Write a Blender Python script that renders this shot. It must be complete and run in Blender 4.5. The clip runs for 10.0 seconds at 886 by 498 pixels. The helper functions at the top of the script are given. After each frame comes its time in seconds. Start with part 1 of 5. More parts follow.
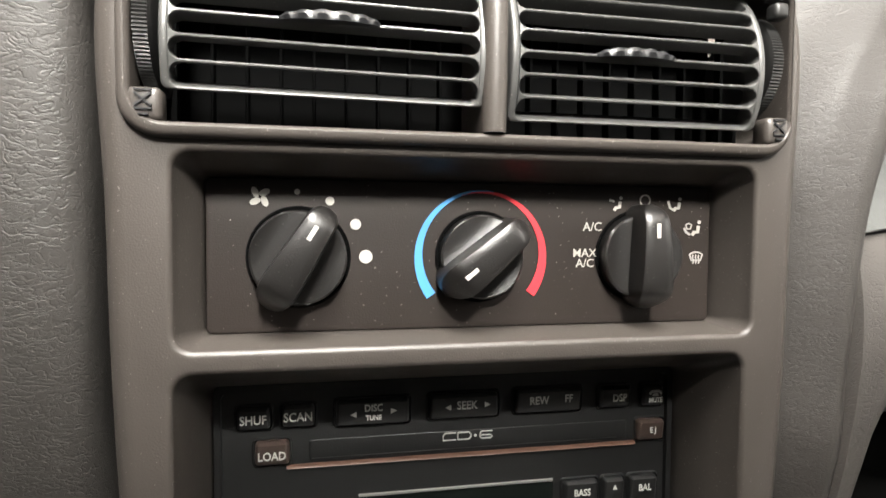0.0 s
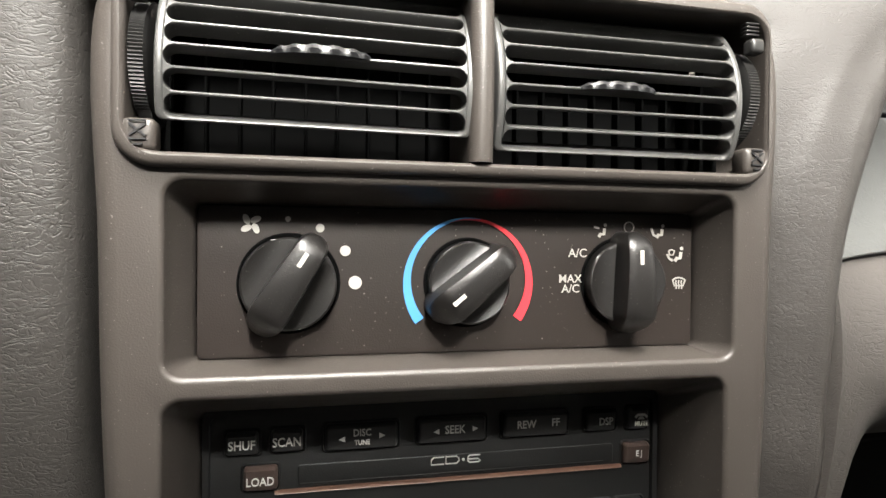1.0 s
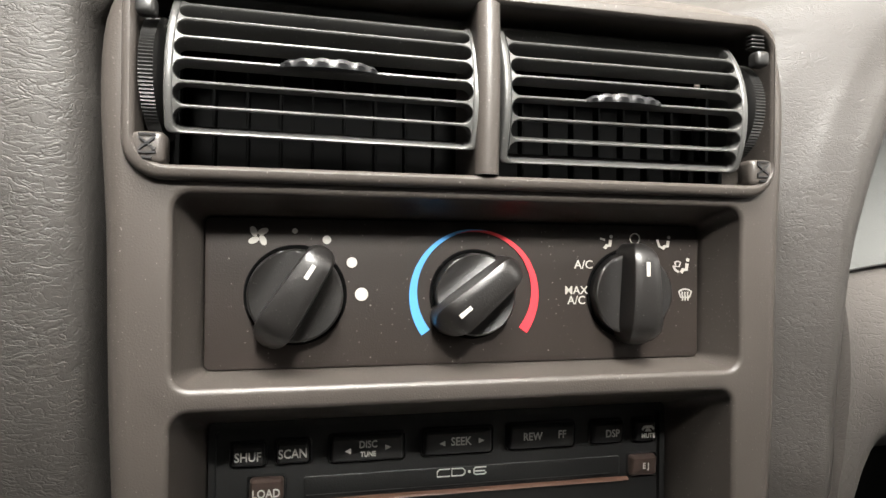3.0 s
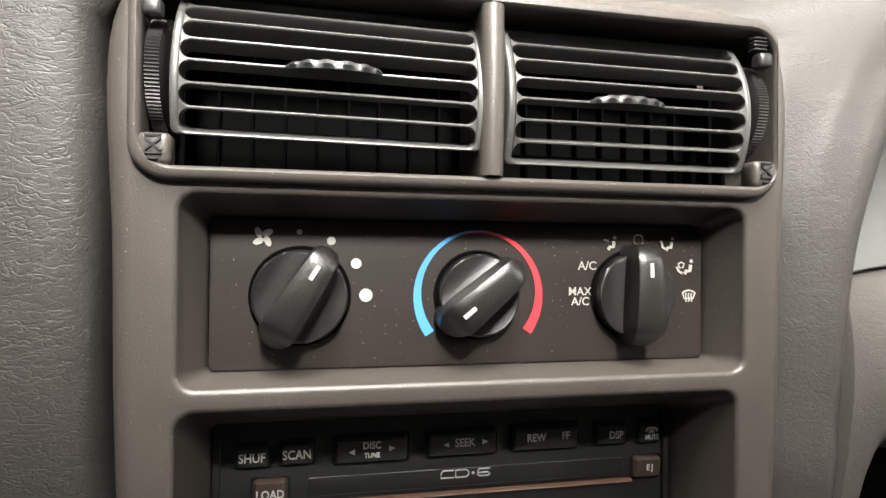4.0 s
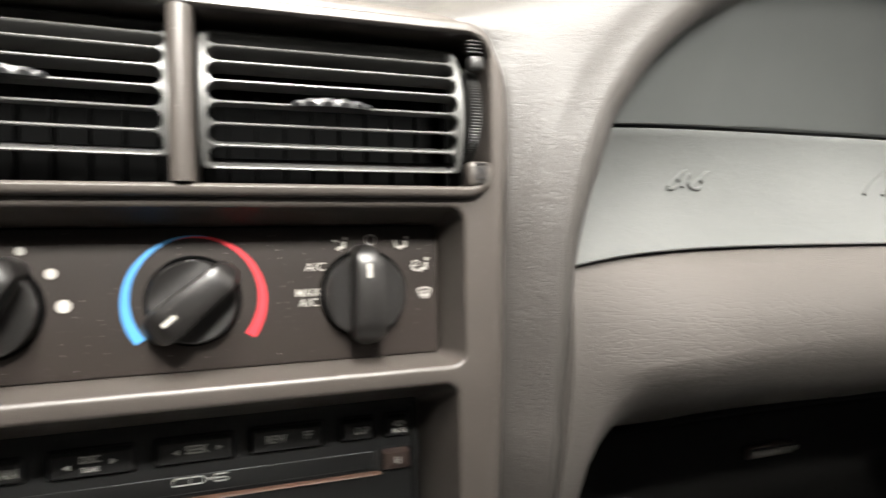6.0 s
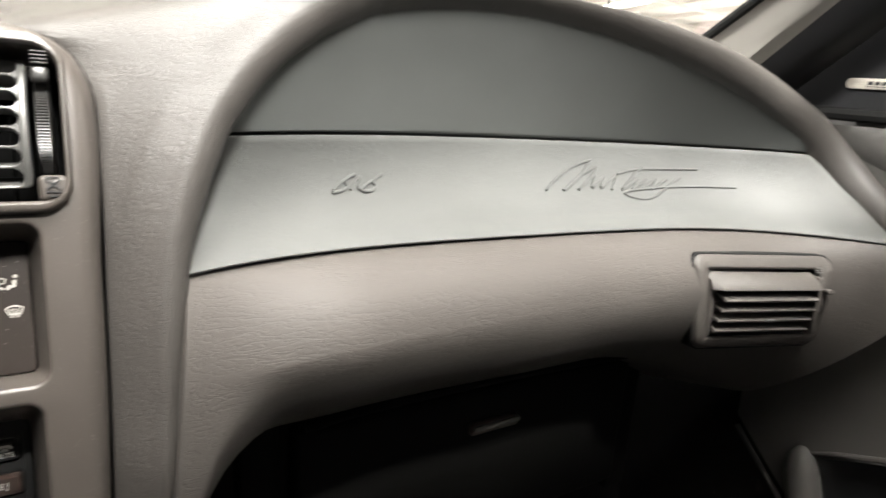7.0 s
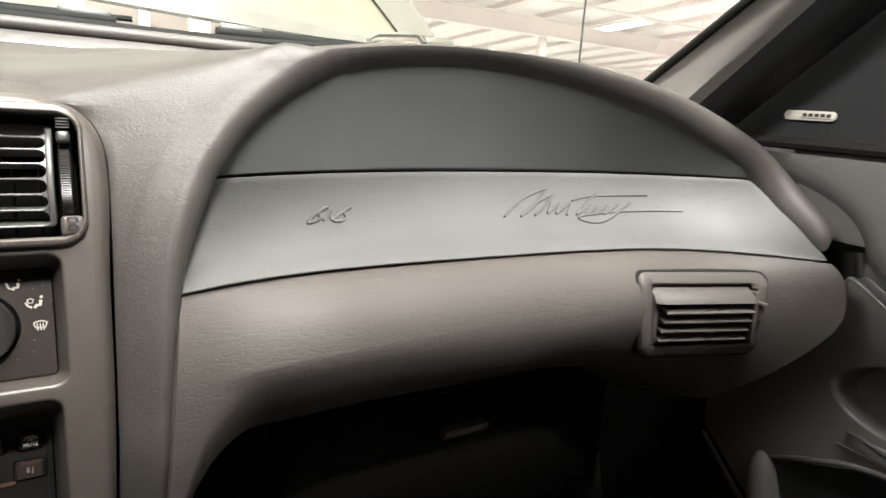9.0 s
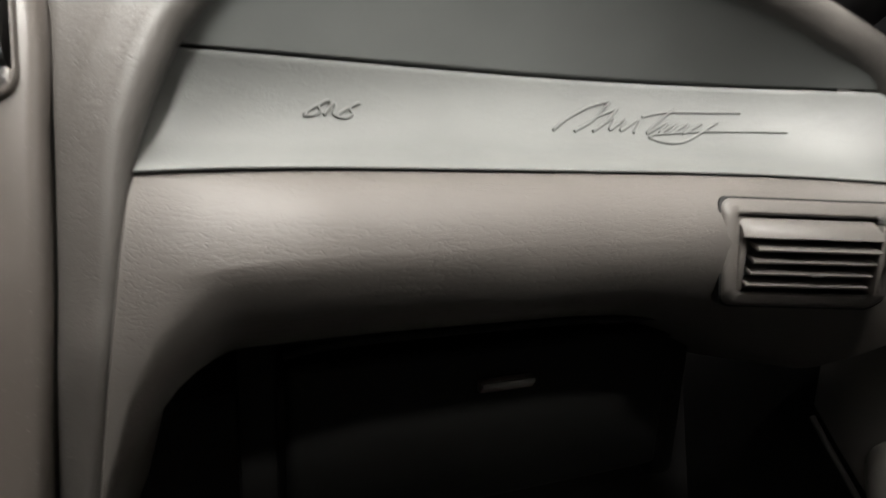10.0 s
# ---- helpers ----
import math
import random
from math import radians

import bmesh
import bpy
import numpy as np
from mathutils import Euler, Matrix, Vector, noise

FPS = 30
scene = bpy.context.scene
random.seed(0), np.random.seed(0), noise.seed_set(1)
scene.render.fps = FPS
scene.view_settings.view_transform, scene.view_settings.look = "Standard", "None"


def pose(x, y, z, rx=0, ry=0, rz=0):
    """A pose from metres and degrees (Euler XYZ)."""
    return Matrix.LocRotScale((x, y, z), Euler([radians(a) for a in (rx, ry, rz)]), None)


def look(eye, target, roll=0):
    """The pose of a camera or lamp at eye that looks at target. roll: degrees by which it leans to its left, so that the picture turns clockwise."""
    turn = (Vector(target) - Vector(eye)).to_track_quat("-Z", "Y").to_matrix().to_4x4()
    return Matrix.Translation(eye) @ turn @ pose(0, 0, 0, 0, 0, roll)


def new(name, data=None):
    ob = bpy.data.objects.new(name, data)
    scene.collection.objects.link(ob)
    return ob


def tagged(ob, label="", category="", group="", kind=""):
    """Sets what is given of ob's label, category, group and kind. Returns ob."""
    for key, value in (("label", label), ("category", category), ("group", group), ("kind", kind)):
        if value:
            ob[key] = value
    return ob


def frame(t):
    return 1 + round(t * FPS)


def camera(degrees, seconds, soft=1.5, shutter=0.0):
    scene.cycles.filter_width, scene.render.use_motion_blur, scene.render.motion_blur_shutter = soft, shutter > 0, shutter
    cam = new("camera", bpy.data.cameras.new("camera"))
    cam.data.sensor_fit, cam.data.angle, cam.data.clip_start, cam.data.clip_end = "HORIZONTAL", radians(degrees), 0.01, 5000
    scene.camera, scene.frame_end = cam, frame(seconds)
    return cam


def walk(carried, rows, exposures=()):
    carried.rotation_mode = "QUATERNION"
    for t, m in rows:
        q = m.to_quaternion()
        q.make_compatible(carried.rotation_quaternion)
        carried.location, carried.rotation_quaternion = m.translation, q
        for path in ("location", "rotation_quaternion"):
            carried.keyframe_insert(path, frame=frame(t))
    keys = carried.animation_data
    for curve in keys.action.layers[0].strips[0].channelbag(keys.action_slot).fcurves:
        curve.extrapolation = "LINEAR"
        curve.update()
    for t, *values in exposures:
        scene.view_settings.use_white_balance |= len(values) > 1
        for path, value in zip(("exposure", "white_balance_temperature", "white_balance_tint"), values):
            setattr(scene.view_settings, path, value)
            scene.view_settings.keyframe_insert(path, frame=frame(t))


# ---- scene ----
# All of the dashboard is laid out in its own axes: x along the dash, y into it, z up its face,
# which leans back by LEAN_BACK degrees; DASH carries these axes into the world.
LEAN_BACK, DASH_HEIGHT = 12.0, 0.80
DASH = pose(0, 0, DASH_HEIGHT, -LEAN_BACK, 0, 0)
cam = camera(74.0, 10.0, soft=1.5, shutter=0.4)
# seconds, eye in dash axes, yaw, pitch, roll in degrees
ROWS = [
    (0.0, -0.0592, -0.2216, 0.0394, -11.44, -2.40, 0.41),
    (0.5, -0.0582, -0.2261, 0.0434, -11.95, -0.88, 0.38),
    (1.0, -0.0590, -0.2259, 0.0426, -12.30, -0.61, 0.52),
    (1.5, -0.0597, -0.2255, 0.0425, -12.64, -0.40, 0.54),
    (2.0, -0.0594, -0.2259, 0.0432, -12.43, -0.04, 0.52),
    (2.5, -0.0593, -0.2263, 0.0441, -11.96, 0.07, 0.47),
    (4.0, -0.0612, -0.2265, 0.0430, -11.80, 0.52, 0.54),
    (4.5, -0.0613, -0.2266, 0.0432, -12.37, 0.52, 0.71),
    (5.0, -0.0600, -0.2284, 0.0427, -13.54, 0.29, 0.60),
    (5.2, -0.0598, -0.2280, 0.0428, -14.55, 0.11, 0.55),
    (6.3, 0.0561, -0.2606, 0.0521, -23.15, -2.28, -1.42),
    (6.5, 0.0752, -0.2692, 0.0516, -26.94, -2.90, -1.73),
    (6.7, 0.0990, -0.2840, 0.0494, -28.05, -2.50, -2.56),
    (7.0, 0.1231, -0.3075, 0.0520, -30.99, -2.19, -3.19),
    (7.5, 0.1358, -0.3394, 0.0525, -34.09, -1.89, -3.97),
    (8.0, 0.1297, -0.3641, 0.0552, -33.74, -0.88, -4.51),
    (8.5, 0.1089, -0.3789, 0.0597, -33.19, -0.66, -4.52),
    (9.0, 0.1232, -0.3749, 0.0528, -30.27, -0.19, -3.90),
    (9.5, 0.1434, -0.3623, 0.0325, -25.72, 0.17, -3.28),
    (10.0, 0.2024, -0.3337, -0.0070, -20.34, -0.31, -2.68),
]


def aim(ex, ey, ez, yaw, pitch, roll):
    a, b = radians(yaw), radians(pitch)
    way = Vector((-math.sin(a) * math.cos(b), math.cos(a) * math.cos(b), math.sin(b)))
    eye = Vector((ex, ey, ez))
    return DASH @ look(eye, eye + way, roll)


EXPOSURES = [(0.0, -0.24), (1.0, -0.26), (4.5, -0.30), (5.2, -0.36), (6.3, -0.14), (7.5, -0.28), (8.0, -0.38), (8.5, -0.48), (9.0, -0.52), (9.5, -0.54), (10.0, -0.56)]
walk(cam, [(r[0], aim(*r[1:])) for r in ROWS], EXPOSURES)

# ---- world and light ----
world = bpy.data.worlds.new("hall_air")
scene.world = world
world.use_nodes = True
world.node_tree.nodes["Background"].inputs[0].default_value = (1.0, 0.95, 0.88, 1)
world.node_tree.nodes["Background"].inputs[1].default_value = 0.02

CEILING_Z = 7.0


def hall_lamp(x, y, power, long=2.6, wide=0.9):
    data = bpy.data.lights.new("hall_lamp", "AREA")
    data.shape, data.size, data.size_y, data.energy = "RECTANGLE", wide, long, power
    data.color = (1.0, 0.98, 0.92)
    ob = new("hall_lamp", data)
    ob.matrix_world = pose(x, y, CEILING_Z - 0.75)
    return ob


# x, y and power of the hall's lamps
# unseen near lamps; those at x -9.5 and -8.5 are added for the door
LAMPS = [(0.1, -5.2, 5600.0), (12.0, -5.2, 1600.0), (-9.5, -5.2, 2400.0), (-8.5, -1.2, 4200.0), (-0.3, -1.2, 1500.0), (21.0, -1.2, 2350.0)]
LAMPS += [(x, y, 2800.0) for y in (9.8, 19.6, 31.0, 42.4) for x in (-8.5, -0.3, 21.0, 40.0)]
for lx, ly, power in LAMPS:
    hall_lamp(lx, ly, power)

# ---- materials ----


def material(name, colour, rough=0.5, metal=0.0, grain=0.0, grain_size=900.0, mottle=0.12, mottle_size=14.0, spec=0.5, coat=0.0, rough_var=0.08):
    """A plain surface with broad mottling, fine grain relief and uneven gloss."""
    m = bpy.data.materials.new(name)
    m.use_nodes = True
    nt = m.node_tree
    b = nt.nodes["Principled BSDF"]
    tc = nt.nodes.new("ShaderNodeTexCoord")
    n1 = nt.nodes.new("ShaderNodeTexNoise")
    n1.inputs["Scale"].default_value, n1.inputs["Detail"].default_value = mottle_size, 5.0
    nt.links.new(tc.outputs["Object"], n1.inputs["Vector"])
    ramp = nt.nodes.new("ShaderNodeMapRange")
    ramp.inputs["From Min"].default_value, ramp.inputs["From Max"].default_value = 0.3, 0.7
    ramp.inputs["To Min"].default_value, ramp.inputs["To Max"].default_value = 1 - mottle, 1 + mottle
    nt.links.new(n1.outputs["Fac"], ramp.inputs["Value"])
    mul = nt.nodes.new("ShaderNodeMix")
    mul.data_type, mul.blend_type = "RGBA", "MULTIPLY"
    mul.inputs["Factor"].default_value = 1.0
    mul.inputs["A"].default_value = (*colour, 1)
    nt.links.new(ramp.outputs["Result"], mul.inputs["B"])
    nt.links.new(mul.outputs["Result"], b.inputs["Base Color"])
    b.inputs["Metallic"].default_value = metal
    b.inputs["Specular IOR Level"].default_value = spec
    b.inputs["Coat Weight"].default_value = coat
    n2 = nt.nodes.new("ShaderNodeTexNoise")
    n2.inputs["Scale"].default_value, n2.inputs["Detail"].default_value = grain_size, 2.0
    nt.links.new(tc.outputs["Object"], n2.inputs["Vector"])
    rr = nt.nodes.new("ShaderNodeMapRange")
    rr.inputs["To Min"].default_value, rr.inputs["To Max"].default_value = rough - rough_var, rough + rough_var
    nt.links.new(n1.outputs["Fac"], rr.inputs["Value"])
    nt.links.new(rr.outputs["Result"], b.inputs["Roughness"])
    if grain:
        bump = nt.nodes.new("ShaderNodeBump")
        bump.inputs["Strength"].default_value, bump.inputs["Distance"].default_value = grain, 0.0004
        nt.links.new(n2.outputs["Fac"], bump.inputs["Height"])
        nt.links.new(bump.outputs["Normal"], b.inputs["Normal"])
    return m


def leather(name, colour, rough=0.42, depth=0.5, size=300.0, stretch=0.45, patch=0.5, spec=0.4):
    """Grained vinyl: a net of creases, longer sideways, deeper in patches, over a fine pebble."""
    m = material(name, colour, rough, grain=0.0, mottle=0.08, mottle_size=9.0, spec=spec)
    nt = m.node_tree
    b = nt.nodes["Principled BSDF"]
    tc = nt.nodes.new("ShaderNodeTexCoord")
    mp = nt.nodes.new("ShaderNodeMapping")
    mp.inputs["Scale"].default_value = (stretch, 1.0, 1.0)
    nt.links.new(tc.outputs["Object"], mp.inputs["Vector"])
    warp = nt.nodes.new("ShaderNodeTexNoise")
    warp.inputs["Scale"].default_value, warp.inputs["Detail"].default_value = 140.0, 3.0
    nt.links.new(mp.outputs["Vector"], warp.inputs["Vector"])
    add = nt.nodes.new("ShaderNodeVectorMath")
    add.operation = "MULTIPLY_ADD"
    add.inputs[1].default_value = (0.006, 0.006, 0.006)
    nt.links.new(warp.outputs["Color"], add.inputs[0])
    nt.links.new(mp.outputs["Vector"], add.inputs[2])
    # creases run where two noises cross their middle value
    grooves = []
    for scale, width, seed in ((size * 0.62, 0.045, 0.0), (size * 1.15, 0.060, 3.7)):
        n = nt.nodes.new("ShaderNodeTexNoise")
        n.noise_dimensions = "4D"
        n.inputs["W"].default_value = seed
        n.inputs["Scale"].default_value, n.inputs["Detail"].default_value, n.inputs["Roughness"].default_value = scale, 1.5, 0.45
        nt.links.new(add.outputs["Vector"], n.inputs["Vector"])
        away = nt.nodes.new("ShaderNodeMath")
        away.operation = "SUBTRACT"
        away.inputs[1].default_value = 0.5
        nt.links.new(n.outputs["Fac"], away.inputs[0])
        size_of = nt.nodes.new("ShaderNodeMath")
        size_of.operation = "ABSOLUTE"
        nt.links.new(away.outputs["Value"], size_of.inputs[0])
        g = nt.nodes.new("ShaderNodeMapRange")
        g.interpolation_type = "SMOOTHSTEP"
        g.inputs["From Max"].default_value = width
        nt.links.new(size_of.outputs["Value"], g.inputs["Value"])
        grooves.append(g)
    r = nt.nodes.new("ShaderNodeMath")
    r.operation = "MULTIPLY_ADD"
    r.inputs[1].default_value = 0.45
    nt.links.new(grooves[1].outputs["Result"], r.inputs[0])
    nt.links.new(grooves[0].outputs["Result"], r.inputs[2])
    where = nt.nodes.new("ShaderNodeTexNoise")
    where.inputs["Scale"].default_value, where.inputs["Detail"].default_value = 95.0, 4.0
    nt.links.new(mp.outputs["Vector"], where.inputs["Vector"])
    wr = nt.nodes.new("ShaderNodeMapRange")
    wr.inputs["From Min"].default_value, wr.inputs["From Max"].default_value = 0.42, 0.60
    wr.inputs["To Min"].default_value, wr.inputs["To Max"].default_value = 1 - patch, 1.0
    nt.links.new(where.outputs["Fac"], wr.inputs["Value"])
    k = nt.nodes.new("ShaderNodeMath")
    k.operation = "MULTIPLY"
    nt.links.new(r.outputs["Value"], k.inputs[0])
    nt.links.new(wr.outputs["Result"], k.inputs[1])
    fine = nt.nodes.new("ShaderNodeTexNoise")
    fine.inputs["Scale"].default_value, fine.inputs["Detail"].default_value = 1100.0, 2.0
    nt.links.new(tc.outputs["Object"], fine.inputs["Vector"])
    s = nt.nodes.new("ShaderNodeMath")
    s.operation = "MULTIPLY_ADD"
    s.inputs[1].default_value = 0.35
    nt.links.new(fine.outputs["Fac"], s.inputs[0])
    nt.links.new(k.outputs["Value"], s.inputs[2])
    bump = nt.nodes.new("ShaderNodeBump")
    bump.inputs["Strength"].default_value, bump.inputs["Distance"].default_value = depth, 0.0005
    nt.links.new(s.outputs["Value"], bump.inputs["Height"])
    nt.links.new(bump.outputs["Normal"], b.inputs["Normal"])
    return m


def dusty(m, amount=0.25, size=700.0, threshold=0.74):
    """Sparse pale dust specks over a material's own colour."""
    nt = m.node_tree
    b = nt.nodes["Principled BSDF"]
    src = b.inputs["Base Color"].links[0].from_socket
    tc = nt.nodes.new("ShaderNodeTexCoord")
    n = nt.nodes.new("ShaderNodeTexNoise")
    n.inputs["Scale"].default_value, n.inputs["Detail"].default_value = size, 0.0
    nt.links.new(tc.outputs["Object"], n.inputs["Vector"])
    r = nt.nodes.new("ShaderNodeMapRange")
    r.inputs["From Min"].default_value, r.inputs["From Max"].default_value = threshold, threshold + 0.04
    r.inputs["To Max"].default_value = amount
    nt.links.new(n.outputs["Fac"], r.inputs["Value"])
    mix = nt.nodes.new("ShaderNodeMix")
    mix.data_type = "RGBA"
    mix.inputs["B"].default_value = (0.6, 0.57, 0.53, 1)
    nt.links.new(r.outputs["Result"], mix.inputs["Factor"])
    nt.links.new(src, mix.inputs["A"])
    nt.links.new(mix.outputs["Result"], b.inputs["Base Color"])
    return m


def glass(name, tint=(0.93, 0.97, 0.94)):
    m = bpy.data.materials.new(name)
    m.use_nodes = True
    b = m.node_tree.nodes["Principled BSDF"]
    b.inputs["Base Color"].default_value = (*tint, 1)
    b.inputs["Roughness"].default_value = 0.0
    b.inputs["IOR"].default_value = 1.02
    b.inputs["Transmission Weight"].default_value = 1.0
    return m


def glow(name, colour, strength):
    m = bpy.data.materials.new(name)
    m.use_nodes = True
    b = m.node_tree.nodes["Principled BSDF"]
    b.inputs["Base Color"].default_value = (0.8, 0.8, 0.8, 1)
    b.inputs["Emission Color"].default_value = (*colour, 1)
    b.inputs["Emission Strength"].default_value = strength
    return m


M_BEZEL = dusty(material("bezel_plastic", (0.0455, 0.0390, 0.0345), 0.40, grain=0.25, grain_size=1500, mottle=0.05), 0.22, 1500, 0.79)
M_LEATHER = leather("dash_vinyl", (0.0365, 0.0330, 0.0303), 0.50, depth=0.24, size=720, stretch=0.40, patch=0.6, spec=0.36)
M_COLUMN = leather("column_vinyl", (0.034, 0.0312, 0.0287), 0.52, depth=0.38, size=620, stretch=0.42, patch=0.35, spec=0.34)
M_PAD = leather("airbag_vinyl", (0.068, 0.0695, 0.0675), 0.56, depth=0.22, size=700, patch=0.8)
M_UPPER = leather("upper_panel_vinyl", (0.065, 0.068, 0.0662), 0.5, depth=0.08, size=700, patch=0.9)
M_GLOVE = leather("lower_dash_vinyl", (0.0520, 0.0465, 0.0427), 0.56, depth=0.27, size=440, patch=0.45, stretch=0.24)
M_BLACK = material("black_plastic", (0.012, 0.012, 0.013), 0.38, grain=0.2, grain_size=1400, mottle=0.2)
M_GRILLE = dusty(material("vent_plastic", (0.058, 0.0572, 0.0552), 0.38, grain=0.15, grain_size=1400), 0.25, 1500, 0.79)
M_WHEEL = material("thumb_wheel_plastic", (0.017, 0.0165, 0.016), 0.36, mottle=0.1)
# near-black that stands in for shade in vents, knob gaps and the dash
M_DEPTH_SHADE = material("depth_shade", (0.002, 0.002, 0.002), 0.9, spec=0.03)
M_FACE = dusty(material("control_face", (0.0165, 0.0120, 0.0100), 0.62, spec=0.26, grain=0.2, grain_size=1600, mottle=0.1), 0.3, 1200, 0.80)
M_KNOB = dusty(material("knob_plastic", (0.0105, 0.0095, 0.0090), 0.36, spec=0.6, grain=0.25, grain_size=1800), 0.14, 1600, 0.80)
M_WHITE = material("white_print", (0.40, 0.38, 0.35), 0.5, mottle=0.03)
M_BLUE = material("blue_print", (0.065, 0.26, 0.56), 0.5, mottle=0.03)
M_RED = material("red_print", (0.60, 0.032, 0.045), 0.5, mottle=0.03)
M_RADIO = material("radio_face", (0.011, 0.011, 0.011), 0.42, grain=0.15, grain_size=1500)
M_BUTTON = material("radio_button", (0.016, 0.016, 0.016), 0.36, grain=0.15, grain_size=1500)
M_BUTTON_BROWN = material("brown_radio_button", (0.055, 0.038, 0.032), 0.4, grain=0.15, grain_size=1500)
M_SLOT = material("copper_brown_slot", (0.10, 0.050, 0.032), 0.4)
M_PRINT = material("grey_print", (0.48, 0.48, 0.45), 0.5, mottle=0.03)
M_DISPLAY = material("display_lens", (0.006, 0.008, 0.007), 0.08, mottle=0.0, rough_var=0.0)
M_CHROME = material("bright_rib", (0.35, 0.34, 0.33), 0.3, metal=0.6)
M_DOOR = leather("door_vinyl", (0.080, 0.076, 0.072), 0.42, depth=0.2, size=620, patch=0.8)
M_SAIL = material("sail_panel_cloth", (0.020, 0.020, 0.022), 0.85, spec=0.2, grain=0.5, grain_size=1200)
# one pillar trim in two colours: its lit face pale, its shaded roll dark
M_PILLAR = material("pillar_lit_trim", (0.36, 0.345, 0.32), 0.6, grain=0.2, grain_size=1200)
M_PILLAR_DARK = material("pillar_shade_badge_bars", (0.020, 0.020, 0.022), 0.5, grain=0.3, grain_size=900)
M_RUBBER = material("black_rubber", (0.009, 0.009, 0.009), 0.75, spec=0.15)
M_BADGE = material("badge_silver", (0.62, 0.58, 0.52), 0.35, metal=0.3)
M_HOOD = material("bonnet_paint", (0.115, 0.111, 0.084), 0.35, mottle=0.04, coat=0.3)
M_HOOD_EDGE = material("bonnet_edge", (0.085, 0.082, 0.070), 0.4)
# base colour cut to near-black in place of the shade under the dash
M_GLOVEBOX_SHADE = material("glove_box_shade", (0.0065, 0.0064, 0.0062), 0.8, spec=0.06, grain=0.3, grain_size=900)
# carpet with the footwell's shade put into its near-black colour
M_CARPET = material("carpet_shade", (0.009, 0.0085, 0.0085), 0.95, spec=0.05, grain=0.8, grain_size=500)
M_CABIN = material("cabin_trim", (0.03, 0.028, 0.027), 0.7)
M_HALL_WALL = material("hall_wall", (0.80, 0.765, 0.75), 0.8, mottle=0.05, mottle_size=0.4)
M_HALL_DECK = material("hall_ceiling", (0.86, 0.825, 0.82), 0.8, mottle=0.05, mottle_size=0.4)
M_HALL_STEEL = material("hall_steel", (0.80, 0.745, 0.73), 0.6, mottle=0.06, mottle_size=0.6)
M_HALL_FLOOR = material("hall_floor", (0.40, 0.385, 0.36), 0.5, mottle=0.12, mottle_size=0.5)
M_LAMP = glow("lamp_tube", (1.0, 0.96, 0.9), 12.0)
M_GLASS = glass("windshield_glass")

# ---- mesh helpers ----


def thing(name, base=(0, 0, 0), label="", category="", group="", kind="", m=None):
    """An Empty at the base of a thing, in the dash's axes."""
    ob = new(name)
    ob.empty_display_size = 0.02
    ob.matrix_world = (DASH if m is None else m) @ Matrix.Translation(base)
    ob["base"] = tuple(base)
    return tagged(ob, label, category, group, kind)


def part(name, bm, mat, parent, label="", smooth=True, local=False):
    """Links a bmesh, laid out in the dash's axes, as one mesh under a thing or a part."""
    if not local:
        off = Vector((0, 0, 0))
        up = parent
        while up:
            off += Vector(up["base"]) if "base" in up else Vector((0, 0, 0))
            up = up.parent
        bm.transform(Matrix.Translation(-off))
    me = bpy.data.meshes.new(name)
    bm.normal_update()
    bm.to_mesh(me)
    bm.free()
    for p in me.polygons:
        p.use_smooth = smooth
    if smooth:
        me.set_sharp_from_angle(angle=radians(38))
    for one in (mat if isinstance(mat, (list, tuple)) else [mat]):
        me.materials.append(one)
    ob = new(name, me)
    ob.parent = parent
    return tagged(ob, label)


def single(name, bm, mat, label="", category="", group="", kind="", m=None, smooth=True):
    """A thing or a piece of the setting that is one mesh."""
    me = bpy.data.meshes.new(name)
    bm.normal_update()
    bm.to_mesh(me)
    bm.free()
    for p in me.polygons:
        p.use_smooth = smooth
    if smooth:
        me.set_sharp_from_angle(angle=radians(38))
    me.materials.append(mat)
    ob = new(name, me)
    ob.matrix_world = DASH if m is None else m
    return tagged(ob, label, category, group, kind)


def box(cx, cy, cz, sx, sy, sz, bevel=0.0, seg=2, m=None):
    bm = bmesh.new()
    bmesh.ops.create_cube(bm, size=1.0, matrix=Matrix.Translation((cx, cy, cz)) @ Matrix.Diagonal((sx, sy, sz, 1)))
    if bevel:
        bmesh.ops.bevel(bm, geom=bm.edges[:], offset=bevel, segments=seg, affect="EDGES", profile=0.5)
    if m is not None:
        bm.transform(m)
    return bm


def join(*bms):
    """Several bmeshes of one part as one."""
    out = bmesh.new()
    for b in bms:
        me = bpy.data.meshes.new("join")
        b.to_mesh(me)
        b.free()
        out.from_mesh(me)
        bpy.data.meshes.remove(me)
    return out


def round_rect(cx, cz, w, h, r, n=6):
    """Outline of a rounded rectangle in x, z, anticlockwise seen from the cabin."""
    pts = []
    r = max(r, 1e-5)
    for k, (sx, sz) in enumerate(((1, -1), (1, 1), (-1, 1), (-1, -1))):
        for i in range(n + 1):
            a = radians(-90 + 90 * k + 90 * i / n)
            pts.append((cx + sx * (w / 2 - r) + r * math.cos(a), cz + sz * (h / 2 - r) + r * math.sin(a)))
    return pts


